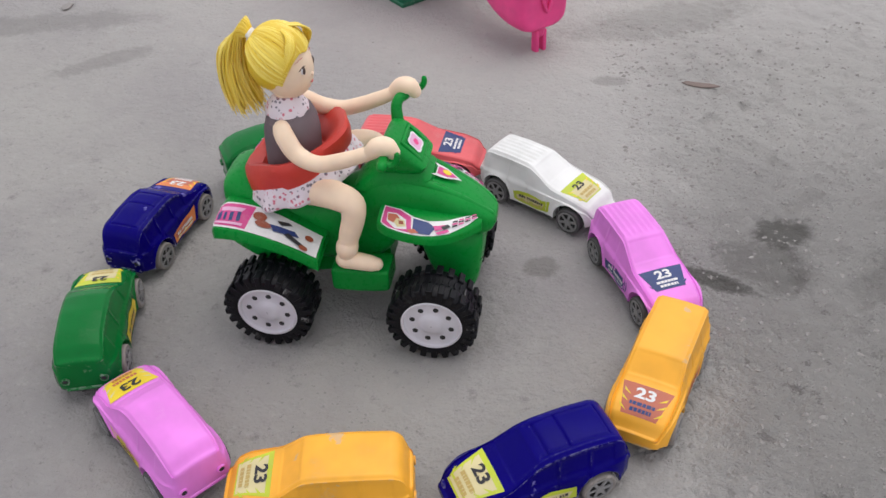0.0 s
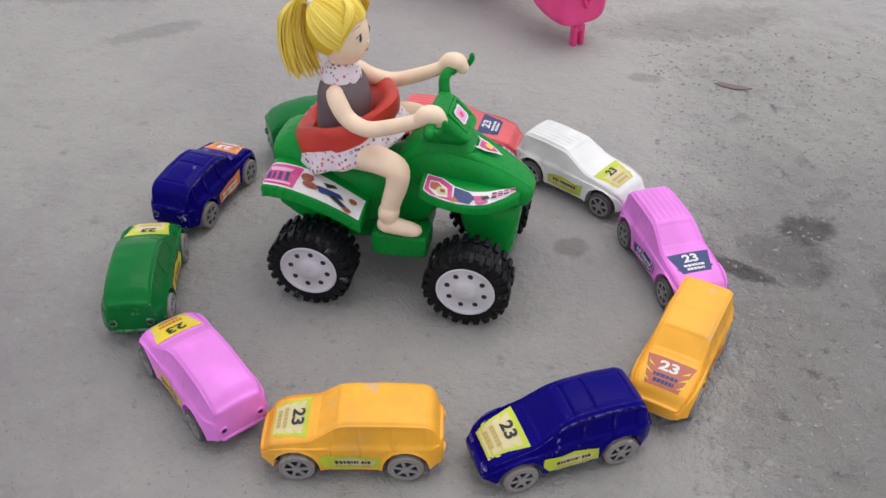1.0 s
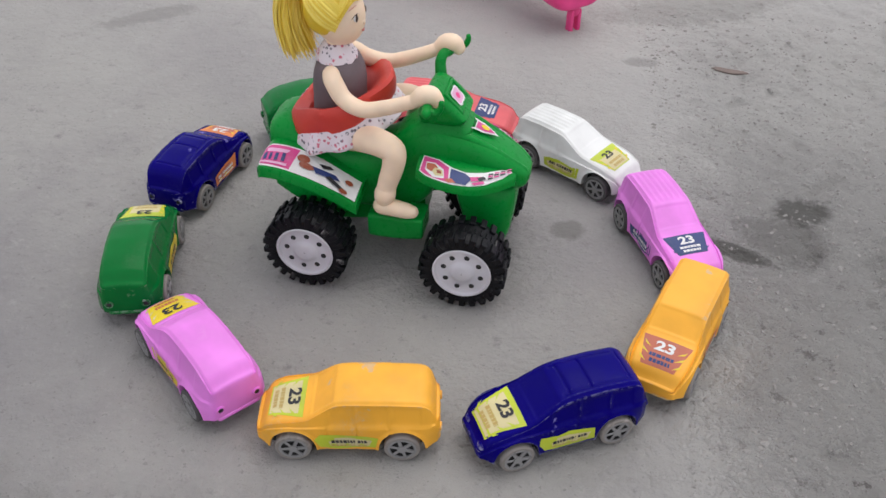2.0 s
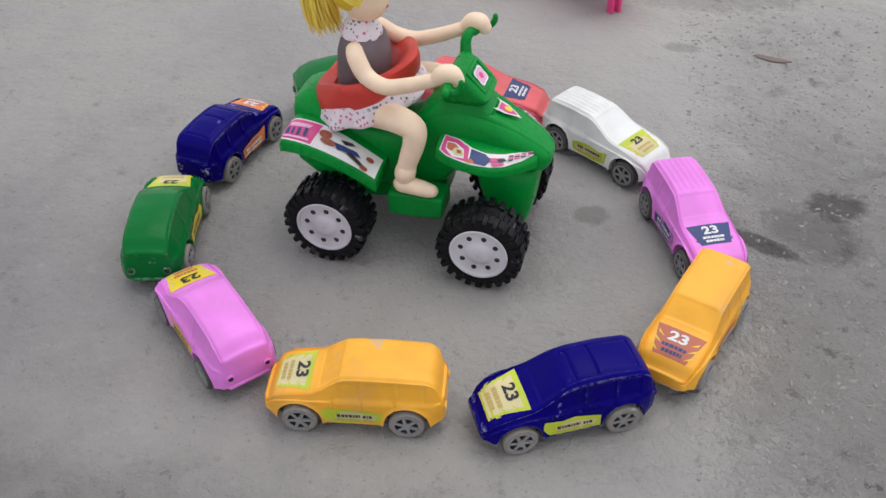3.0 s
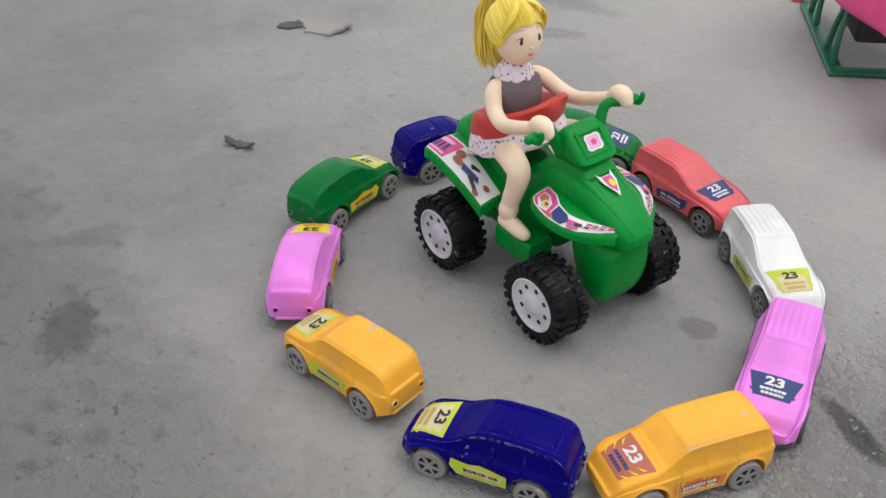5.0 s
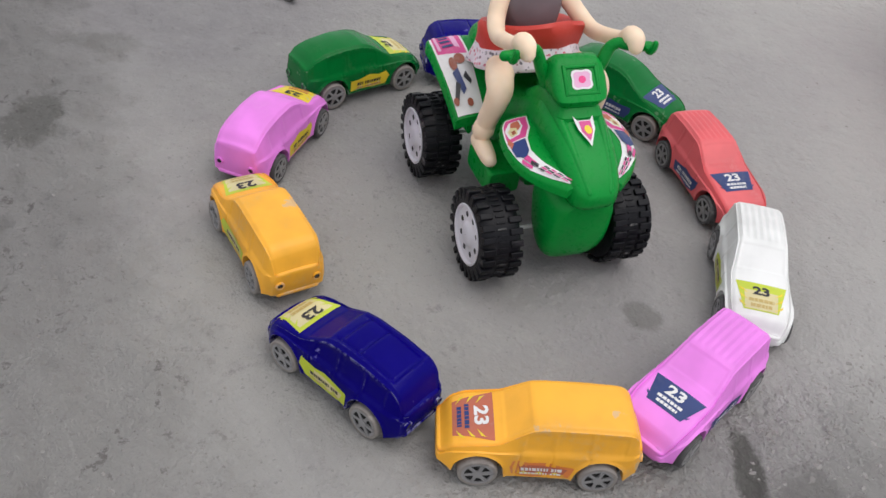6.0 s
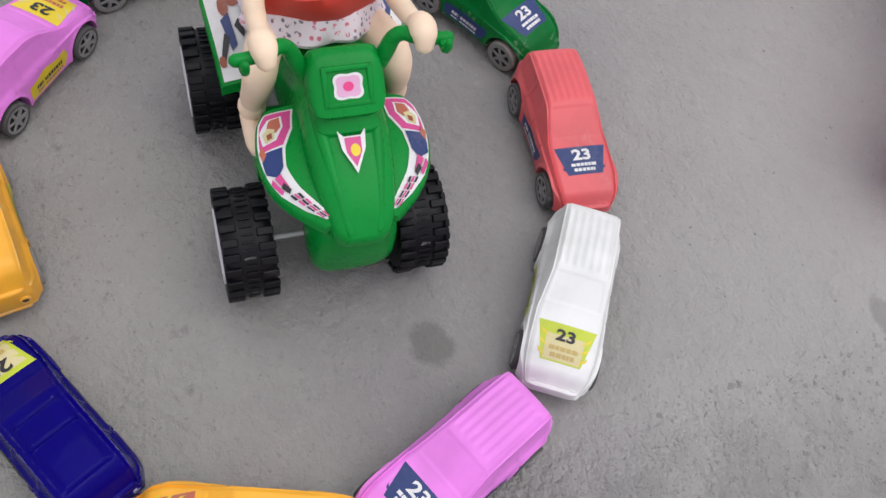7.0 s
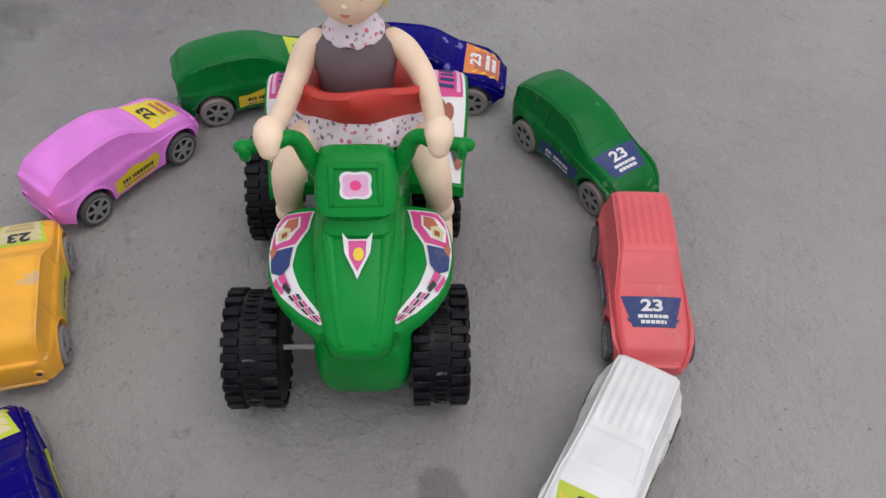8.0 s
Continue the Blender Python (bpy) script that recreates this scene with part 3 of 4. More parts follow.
def toy_car(kind, colour, label, hood, side, place, heading, seed):
    md = Mould(kind)
    car = thing("toy_car", pose(place[0], place[1], 0, 0, 0, heading) @ Matrix.Scale(SIZE[kind], 4), label, "toy car", "ring of toy cars")
    part("body", md.body(), colour, car)
    bm = bmesh.new()
    block(bm, -.0335, .0335, -.0098, .0098, .0040, .0125, .0012)
    part("chassis", bm, "dark", car)
    rnd = random.Random(seed)
    for x in (md.axle, -md.axle):
        for y in (TRACK, -TRACK):
            wheel_parts(car, x, y, rnd.uniform(0, 1), "dark_tyre" if kind == "wagon" or colour == "pink" else "car_tyre")
    hood_sticker(car, md, hood)
    for s in (1, -1):
        side_sticker(car, md, side, s, seed * 2 + s)
    for s in (1, -1):
        bm = bmesh.new()
        loft(bm, [[Vector((-.0392 + dx, s * .0086 + r * math.cos(a), .0142 + r * math.sin(a))) for a in np.linspace(0, 2 * math.pi, 17)[:-1]] for dx, r in ((.0012, .0021), (-.0005, .0020), (-.0006, .0014), (.0004, .0012))], 0)
        part("tail_light", bm, colour, car, "round moulded tail light")
        # near-black plug in the ring, its colour giving the shade of an empty socket
        bm = bmesh.new()
        loft(bm, [[Vector((-.0394 + dx, s * .0086 + r * math.cos(a), .0142 + r * math.sin(a))) for a in np.linspace(0, 2 * math.pi, 17)[:-1]] for dx, r in ((.0006, .0012), (-.0002, .0011))], 0)
        part("light_hole", bm, "dark", car)
        bm = bmesh.new()
        geo = bmesh.ops.create_uvsphere(bm, u_segments=16, v_segments=10, radius=1)
        for v in geo["verts"]:
            v.co = Vector((.0362 + v.co.x * .0018, s * .0076 + v.co.y * .0028, .0122 + v.co.z * .0016))
        part("headlight", bm, colour, car)
    bm = bmesh.new()
    block(bm, .0355, .0388, -.0092, .0092, .0066, .0092, .0013)
    part("front_bumper", bm, colour, car)
    bm = bmesh.new()
    block(bm, -.0392, -.0360, -.0102, .0102, .0068, .0096, .0013)
    part("rear_bumper", bm, colour, car)
    return car


CARS = [
    ("suv", "yellow", "yellow plastic toy car with a lime number sticker", "lime", "lime", (-.0080, -.1082), -174.1),
    ("sport", "blue", "glossy dark blue plastic toy car with lime stickers", "lime", "lime", (.0774, -.0978), -155.2),
    ("suv", "yellow", "scuffed yellow plastic toy car with a rust-red number sticker", "rust", "orange", (.1342, -.0445), -113.5),
    ("wagon", "pink", "pink plastic toy car with ribbed roof and navy sticker", "navy", "navy", (.1355, .0284), -68.7),
    ("wagon", "white", "white plastic toy car with ribbed roof and yellow sticker", "cream", "lime", (.0885, .0973), -35.4),
    ("wagon", "red", "faded red plastic toy car with ribbed roof and navy sticker", "navy", "navy", (.0135, .1303), -8.7),
    ("hatch", "green", "green plastic toy car with a navy number sticker", "navy", "navy", (-.0662, .1259), 26.8),
    ("sport", "blue", "glossy dark blue plastic toy car with orange stickers", "orange", "orange", (-.1262, .0622), 76.9),
    ("hatch", "green", "green plastic toy car with cream and yellow stickers", "cream", "sun", (-.1319, -.0189), 101.4),
    ("hatch", "pink", "pink plastic toy car with yellow number stickers", "sun", "sun", (-.0832, -.0815), 135.0),
]
for i, (kind, colour, label, hood, side, place, heading) in enumerate(CARS):
    toy_car(kind, colour, label, hood, side, place, heading, i + 1)


# ---- toy quad bike ----
QUAD = pose(-0.0030, 0.0246, 0, 0, 0, -5.6)
QR = .0218


def quad_wheel(parent, x, y, s, spin):
    """A knobbly tyre on a pale rim; s is the outer side."""
    w = .0190
    bm = bmesh.new()
    prof = [(-.46, .60), (-.5, .72), (-.47, .86), (-.36, .93), (-.12, .935), (0, .915), (.12, .935), (.36, .93), (.47, .86), (.5, .72), (.46, .62), (.40, .60)]
    rings = [[Vector((QR * r * math.cos(a), s * k * w, QR * r * math.sin(a))) for a in np.linspace(0, 2 * math.pi, 49)[:-1]] for k, r in prof]
    loft(bm, rings)
    wheel = part("wheel", bm, "tyre", parent, "black knobbly toy tyre on a pale rim")
    wheel.location, wheel.rotation_euler = (x, y, QR), (0, spin, 0)
    lug = bmesh.new()
    block(lug, -.0015, .0015, -.0030, .0030, QR * .90, QR * .99, .0005)
    side_lug = bmesh.new()
    block(side_lug, -.0014, .0014, -.0006, .0012, QR * .74, QR * .93, .0004)
    rib = bmesh.new()
    block(rib, -.00045, .00045, -.0022, .0022, QR * .90, QR * .955, .0002)
    for name, b, mat, ys, count in (("tread_lug", lug, "tyre", (-.34 * w, .34 * w), 24), ("sidewall_lug", side_lug, "scuff", (s * .47 * w,), 24), ("tread_rib", rib, "scuff", (0.0,), 44)):
        me = bpy.data.meshes.new(name)
        b.to_mesh(me)
        b.free()
        me.materials.append(M[mat])
        for j, yy in enumerate(ys):
            for i in range(count):
                o = new(name, me)
                o.parent = wheel
                o.matrix_basis = Matrix.Rotation((i + j * .5) * 2 * math.pi / count, 4, "Y") @ Matrix.Translation((0, yy, 0))
    bm = bmesh.new()
    o = s * w
    prof = [(.36, .61), (.50, .665), (.520, .645), (.515, .61), (.45, .59), (.435, .52), (.435, .32), (.46, .27), (.50, .24), (.52, .16), (.525, .01)]
    rings = [[Vector((QR * r * math.cos(a), o * k, QR * r * math.sin(a))) for a in np.linspace(0, 2 * math.pi, 41)[:-1]] for k, r in prof]
    loft(bm, rings, cap=False)
    rim = part("rim", bm, "rim", wheel, "pale grey plastic rim with eight small holes")
    # eight near-black plugs on the rim face, coloured like shaded openings
    for i in range(8):
        bm = bmesh.new()
        a0 = i * math.pi / 4
        c = Vector((QR * .43 * math.cos(a0), 0, QR * .43 * math.sin(a0)))
        loft(bm, [[c + Vector((r * math.cos(a), o * k, r * math.sin(a))) for a in np.linspace(0, 2 * math.pi, 13)[:-1]] for k, r in ((.41, .0014), (.441, .00135))])
        part("hole", bm, "dark", rim)
    return wheel


def fender_point(rows, u, v):
    """A strip through rows of x, z, y_inner, y_outer, droop; u along, v across 0..1."""
    i = u * (len(rows) - 1)
    r = np.array([np.interp(i, range(len(rows)), c) for c in np.array(rows).T])
    x, z, a, b, droop = r
    return Vector((x, a + (b - a) * v, z - droop * v ** 2.5))


def fender(name, rows, s, thick, parent, stickers, reach=1.0):
    rows = [tuple(r) for r in catmull(rows, 25)]
    bm = bmesh.new()
    rings = []
    for i in range(25):
        up = [fender_point(rows, i / 24, v) for v in np.linspace(0, 1, 9)]
        lip = [p + Vector((0, 0, -thick)) for p in reversed(up)]
        rings.append([Vector((p.x, s * p.y, p.z)) for p in [*up, up[-1] + Vector((0, .0006, -.0012)), lip[0] + Vector((0, .0006, -.0008)), *lip]])
    loft(bm, rings)
    ob = part(name, bm, "quad", parent)

    def surf(u, v):
        p = fender_point(rows, u, v)
        q, r = fender_point(rows, min(1, u + .01), v), fender_point(rows, u, v + .01)
        if u > .985:
            q, p0 = p, fender_point(rows, u - .01, v)
            nm = (q - p0).cross(r - p)
        else:
            nm = (q - p).cross(r - p)
        nm = nm.normalized()
        nm = nm if nm.z > 0 else -nm
        return Vector((p.x, s * p.y, p.z)), Vector((nm.x, s * nm.y, nm.z))

    bm = bmesh.new()
    mats = []
    for lift, (mat, outline) in enumerate(stickers):
        if mat not in mats:
            mats.append(mat)
        outline = [(.13 + (u - .13) * reach, v) for u, v in outline]
        sheet(bm, outline, surf, .00035 + .00006 * lift, mats.index(mat), 14 if lift == 0 else 8)
    part("sticker", bm, mats, ob, "printed paper sticker with pink and white shapes")
    return ob


def blob(u, v, ru, rv, n=12, turn=0.0):
    return [(u + ru * math.cos(2 * math.pi * i / n + turn), v + rv * math.sin(2 * math.pi * i / n + turn)) for i in range(n)]


def make_quad():
    q = thing("toy_quad_bike", QUAD, "green plastic toy quad bike with stickers and knobbly black tyres", "toy vehicle")
    bm = bmesh.new()
    hull(bm, [(-.066, .058, .068, .008), (-.064, .050, .072, .015), (-.056, .036, .0755, .0175), (-.048, .030, .0735, .018), (-.035, .027, .0660, .0175), (-.015, .026, .0640, .0165), (-.002, .026, .0690, .016),
              (.008, .029, .0760, .0155), (.015, .036, .0785, .0152), (.021, .046, .0790, .0150), (.032, .050, .0768, .0150), (.045, .048, .0708, .0142), (.056, .047, .0640, .0120), (.062, .048, .0590, .0095), (.0645, .0515, .0560, .0050)], e=.6)
    part("body", bm, "quad", q)
    bm = bmesh.new()
    hull(bm, [(.0285, .044, .054, .010), (.031, .034, .055, .0140), (.037, .019, .056, .0160), (.045, .0120, .054, .0168), (.052, .0120, .051, .0160), (.0565, .020, .049, .0140), (.0585, .034, .047, .0105)], e=.6)
    part("front_cowl", bm, "quad", q)
    bm = bmesh.new()
    for s in (-1, 1):
        tube(bm, [(.014, s * .0098, .0750, .0022), (.030, s * .0094, .0752, .0024), (.045, s * .0078, .0680, .0024), (.056, s * .0064, .0612, .0022), (.062, s * .0050, .0572, .0016)], 12, 24)
    part("bonnet_ridge", bm, "quad", q)
    # pedestal that carries the bars
    bm = bmesh.new()
    rings = []
    for z, x0, x1, w in ((.070, -.002, .036, .0125), (.077, .006, .0350, .0118), (.0800, .010, .0315, .0098), (.0815, .010, .0325, .0110), (.0840, .0095, .0335, .0126), (.0862, .0100, .0315, .0132), (.0905, .0110, .0272, .0130), (.0948, .0130, .0225, .0118), (.0968, .0145, .0198, .0100), (.0974, .0160, .0180, .006)):
        rings.append([Vector(((x0 + x1) / 2 + a, b, z)) for a, b in squircle(0, 0, (x1 - x0) / 2, w, 32, .38)])
    loft(bm, rings)
    part("dashboard", bm, "quad", q)
    nrm = Vector((.735, 0, .678)).normalized()
    tan = Vector((-nrm.z, 0, nrm.x))

    def dash(u, v):
        return Vector((.0268, 0, .0910)) + tan * u + Vector((0, v, 0)), nrm

    bm = bmesh.new()
    for grow, lift, mat in ((1.0, .0003, 0), (.80, .0004, 1)):
        petal = [(grow * .0046 * (1 + .13 * math.cos(4 * a + math.pi)) * math.cos(a), grow * .0054 * (1 + .13 * math.cos(4 * a + math.pi)) * math.sin(a)) for a in np.linspace(0, 2 * math.pi, 41)[:-1]]
        sheet(bm, petal, dash, lift, mat, 6)
    sheet(bm, blob(0, 0, .0016, .0018), dash, .0005, 2, 3)
    part("badge", bm, ["paper_white", "paper_pale_pink", "hot_pink"], q, "pink flower sticker")
    bm = bmesh.new()
    m = Matrix.Translation((.0266, 0, .0908)) @ Matrix.Rotation(radians(47), 4, "Y")
    for x0, x1, y0, y1 in ((-.0068, -.0050, -.0080, .0080), (.0050, .0068, -.0080, .0080), (-.0068, .0068, -.0085, -.0066), (-.0068, .0068, .0066, .0085)):
        block(bm, x0, x1, y0, y1, -.0020, .0007, .0005, m=m)
    part("badge_frame", bm, "quad", q)
    bm = bmesh.new()
    sheet(bm, blob(.004, 0, .0045, .0035), lambda u, v: (Vector((u, v, float(np.interp(u, [-.002, .008], [.0692, .0760])))), Vector((-.5, 0, .87))), .0006, 0, 5)
    part("seat_sticker", bm, "paper_yellow", q, "yellow paper sticker")

    def bonnet(u, v):
        z = float(np.interp(u, [.021, .032, .045, .056], [.0802, .0780, .0720, .0652]))
        return Vector((u, v, z)), Vector((.45, 0, .89))

    bm = bmesh.new()
    sheet(bm, [(.034, -.0048), (.040, -.0040), (.0475, 0), (.040, .0040), (.034, .0048), (.036, .0030), (.036, -.0030)], bonnet, .0006, 0, 5)
    sheet(bm, [(.0365, -.0028), (.041, -.0026), (.0455, 0), (.041, .0026), (.0365, .0028)], bonnet, .0008, 1, 4)
    sheet(bm, blob(.0405, .0004, .0020, .0017), bonnet, .0010, 2, 3)
    part("bonnet_sticker", bm, ["paper_white", "paper_magenta", "paper_yellow"], q, "small shield sticker")
    for s in (-1, 1):
        bm = bmesh.new()
        tube(bm, [(.0165, s * .0110, .0850, .0034), (.0158, s * .0148, .0925, .0030), (.0150, s * .0174, .0985, .0027), (.0160, s * .0205, .1012, .0025), (.0180, s * .0240, .1010, .0024), (.0190, s * .0310, .1005, .0023), (.0193, s * .0345, .1005, .0023)], 12, 28)
        bar = part("handlebar", bm, "quad", q)
        bm = bmesh.new()
        tube(bm, [(.0195, s * .0325, .1005, .0016), (.0235, s * .0325, .1003, .0016), (.0255, s * .0325, .1030, .0015), (.0258, s * .0325, .1055, .0013)], 8, 14)
        part("brake_lever", bm, "quad", bar)
        # front mudguard, hugging the bonnet
        fender("front_fender", [(.0120, .0655, .0110, .0250, .0025), (.0175, .0655, .0115, .0285, .0030), (.028, .0645, .0120, .0302, .0035), (.040, .0628, .0120, .0285, .0035), (.050, .0612, .0100, .0222, .0030), (.0585, .0590, .0060, .0125, .0018)], s, .0035, q, [
            ("paper_white", [(.10, .28), (.30, .30), (.42, .48), (.54, .55), (.70, .48), (.84, .36), (.97, .30), (.97, .62), (.88, .82), (.72, .95), (.45, .99), (.20, .98), (.09, .93)]),
            ("paper_magenta", [(.12, .32), (.29, .34), (.40, .51), (.42, .95), (.22, .95), (.11, .90)]),
            ("paper_white", [(.17, .52), (.27, .48), (.36, .62), (.38, .88), (.28, .94), (.18, .80)]),
            ("paper_rust", [(.18, .56), (.27, .52), (.31, .62), (.26, .80), (.19, .76)]),
            ("paper_cream", [(.28, .64), (.35, .66), (.37, .82), (.30, .88), (.26, .78)]),
            ("paper_brown", [(.30, .70), (.34, .69), (.35, .78), (.31, .80)]),
            ("paper_navy", [(.42, .54), (.54, .60), (.60, .76), (.56, .95), (.43, .94)]),
            ("paper_rust", [(.38, .90), (.44, .84), (.48, .93), (.42, .97)]),
            ("paper_magenta", [(.58, .70), (.68, .66), (.66, .80), (.60, .84)]),
            ("ink", [(.64, .72), (.70, .66), (.73, .76), (.67, .82)]),
            ("paper_magenta", [(.60, .88), (.70, .82), (.72, .90), (.63, .95)]),
            ("ink", [(0.740, 0.560), (0.785, 0.540), (0.785, 0.600), (0.740, 0.620)]),
            ("paper_magenta", [(0.740, 0.645), (0.785, 0.625), (0.785, 0.685), (0.740, 0.705)]),
            ("ink", [(0.740, 0.730), (0.785, 0.710), (0.785, 0.770), (0.740, 0.790)]),
            ("paper_magenta", [(0.795, 0.515), (0.840, 0.495), (0.840, 0.555), (0.795, 0.575)]),
            ("ink", [(0.795, 0.600), (0.840, 0.580), (0.840, 0.640), (0.795, 0.660)]),
            ("paper_magenta", [(0.795, 0.685), (0.840, 0.665), (0.840, 0.725), (0.795, 0.745)]),
            ("ink", [(0.850, 0.470), (0.895, 0.450), (0.895, 0.510), (0.850, 0.530)]),
            ("paper_magenta", [(0.850, 0.555), (0.895, 0.535), (0.895, 0.595), (0.850, 0.615)]),
            ("ink", [(0.850, 0.640), (0.895, 0.620), (0.895, 0.680), (0.850, 0.700)]),
            ("paper_magenta", [(0.905, 0.425), (0.950, 0.405), (0.950, 0.465), (0.905, 0.485)]),
            ("ink", [(0.905, 0.510), (0.950, 0.490), (0.950, 0.550), (0.905, 0.570)]),
            ("paper_magenta", [(0.905, 0.595), (0.950, 0.575), (0.950, 0.635), (0.905, 0.655)]),
        ], .96)
        # long rear mudguard, sloping down towards the foot rest
        fender("rear_fender", [(-.064, .0620, .0120, .0350, .0020), (-.060, .0655, .0120, .0385, .0020), (-.050, .0650, .0130, .0388, .0020), (-.038, .0612, .0140, .0380, .0022), (-.026, .0550, .0150, .0368, .0022), (-.015, .0482, .0150, .0360, .0022)], s, .0050, q, [
            ("paper_white", [(.08, .44), (.20, .36), (.50, .32), (.97, .32), (.97, .96), (.50, .98), (.14, .97), (.07, .88)]),
            ("paper_magenta", [(.10, .47), (.21, .40), (.47, .36), (.45, .94), (.15, .93), (.09, .86)]),
            ("paper_pale_pink", [(.16, .50), (.40, .46), (.38, .56), (.18, .60)]),
            ("paper_navy", [(.15, .66), (.20, .60), (.22, .80), (.17, .84)]),
            ("paper_navy", [(.235, .64), (.26, .62), (.27, .80), (.245, .82)]),
            ("paper_navy", [(.29, .62), (.32, .60), (.33, .80), (.30, .82)]),
            ("paper_navy", [(.35, .58), (.38, .58), (.39, .80), (.36, .80)]),
            ("paper_pale_pink", [(.14, .86), (.42, .84), (.42, .90), (.15, .90)]),
            ("paper_brown", blob(.52, .56, .05, .11)),
            ("paper_brown", blob(.56, .72, .06, .08)),
            ("paper_navy", [(.60, .66), (.78, .60), (.82, .70), (.64, .80)]),
            ("ink", [(.64, .52), (.72, .44), (.75, .48), (.68, .60)]),
            ("ink", [(.74, .70), (.86, .84), (.83, .90), (.71, .78)]),
            ("paper_brown", blob(.88, .60, .03, .07)),
            ("paper_brown", blob(.86, .90, .03, .06)),
        ])
        bm = bmesh.new()
        hull(bm, [(-.058, .046, .062, .0012), (-.046, .038, .062, .0018), (-.030, .034, .056, .0018), (-.020, .034, .046, .0012)], y0=s * .0265, e=.5, steps=16)
        part("fender_skirt", bm, "quad", q)
        bm = bmesh.new()
        hull(bm, [(-.012, .0225, .0345, .0075), (-.010, .0215, .0355, .0080), (.002, .0215, .0355, .0080), (.014, .0230, .0358, .0080), (.0160, .0250, .0352, .0075)], y0=s * .0210, e=.3, steps=20)
        part("foot_rest", bm, "quad", q)
    for x, ys in ((.0393, (-.0380, .0262)), (-.0393, (-.0388, .0262))):
        bm = bmesh.new()
        tube(bm, [(x, -.036, QR, .0010), (x, .022, QR, .0010)], 10)
        part("axle", bm, "steel", q, "thin steel axle")
        for y in ys:
            quad_wheel(q, x, y, 1 if y > 0 else -1, .2 + x)
    bm = bmesh.new()
    hull(bm, [(-.050, .014, .036, .009), (-.030, .014, .036, .010), (-.010, .018, .034, .010), (.013, .024, .036, .009)], e=.4, steps=20)
    part("underbody", bm, "quad", q)
    return q


make_quad()


# ---- doll ----
def make_doll():
    """A seated doll in one mesh."""
    names = ["skin", "hair", "grey_cloth", "red_cloth", "lace", "eye", "lip", "paper_white"]
    SK, HR, GR, RD, LC, EY, LP, WH = range(8)
    bm = bmesh.new()

    def egg(c, r, mat, tilt=0.0, u=28, v=20):
        geo = bmesh.ops.create_uvsphere(bm, u_segments=u, v_segments=v, radius=1)
        m = Matrix.Translation(c) @ Matrix.Rotation(radians(tilt), 4, "Y") @ Matrix.Diagonal((*r, 1))
        for w in geo["verts"]:
            w.co = m @ w.co
        for f in {f for w in geo["verts"] for f in w.link_faces}:
            f.material_index = mat
        return geo

    # torso and neck
    rings = []
    for z, x, rx, ry in ((.068, -.033, .0120, .0125), (.078, -.0325, .0125, .0125), (.087, -.0318, .0126, .0128), (.094, -.0315, .0124, .0142), (.1000, -.0315, .0115, .0148), (.1045, -.0318, .0098, .0136), (.1075, -.0322, .0068, .0085)):
        rings.append([Vector((x + a, b, z)) for a, b in squircle(0, 0, rx, ry, 28, .85)])
    loft(bm, rings, GR)
    tube(bm, [(-.0325, 0, .104, .0052), (-.032, 0, .113, .0050)], 14, mat=SK)
    # lace collar
    rings = []
    for k, (z, r) in enumerate(((.1140, .95), (.1125, 1.15), (.1105, 1.40), (.1072, 1.75), (.1060, 1.75), (.1090, 1.3))):
        rings.append([Vector((-.0323 + .0056 * r * math.cos(a), .0060 * r * math.sin(a), z - .0006 * math.sin(9 * a) * (k > 1))) for a in np.linspace(0, 2 * math.pi, 55)[:-1]])
    loft(bm, rings, LC)
    # head and face
    before = len(bm.verts)
    face = egg((-.0315, 0, .1240), (.0128, .0128, .0140), SK, u=40, v=28)
    for w in face["verts"]:
        t = max(0, (.1240 - w.co.z) / .0140)
        w.co.y *= 1 - .16 * t * t
        if w.co.x < -.0315:
            w.co.x += (-.0315 - w.co.x) * .12 * t * t
        w.co.x += .0012 * t
    egg((-.0191, 0, .1216), (.0012, .0011, .0010), SK, u=12, v=8)
    for s in (-1, 1):
        egg((-.0205, s * .0053, .1252), (.0006, .0019, .0017), WH, u=12, v=8)
        egg((-.0200, s * .0052, .1251), (.0005, .0013, .0016), EY, u=12, v=8)
        tube(bm, [(-.0205, s * .0034, .1302, .0001), (-.0207, s * .0054, .1305, .00014), (-.0224, s * .0080, .1292, .0001)], 6, 8, mat=LP)
        tube(bm, [(-.0200, s * .0034, .1266, .00018), (-.0200, s * .0053, .1270, .00026), (-.0215, s * .0076, .1256, .00018)], 6, 8, mat=EY)
    tube(bm, [(-.0201, -.0021, .1190, .0003), (-.0193, 0, .1181, .0006), (-.0201, .0021, .1190, .0003)], 8, 10, mat=LP)
    # hair: a cap swept back to the tie, a fringe, and the tail
    geo = egg((-.0335, 0, .1268), (.0140, .0140, .0143), HR, u=72, v=40)
    for w in geo["verts"]:
        d = w.co - Vector((-.0335, 0, .1268))
        a = math.atan2(d.y, d.z)
        w.co += d.normalized() * .0001 * math.sin(a * 40)
        front = w.co.x - (-.0288 + .56 * (w.co.z - .1193))
        if front > 0:
            w.co.x -= front * .97
            w.co.y *= .93
        if w.co.z < .1178:
            w.co.z = .1178 + (w.co.z - .1178) * .2
    rnd = random.Random(4)
    mid, tie = Vector((-.0335, 0, .1268)), Vector((-.78, 0, .63)).normalized()
    for i in range(300):
        phi = radians(-118 + 236 * (i + .5) / 300)
        dx = .4
        for _ in range(6):
            rho = math.sqrt(max(0, 1 - dx * dx))
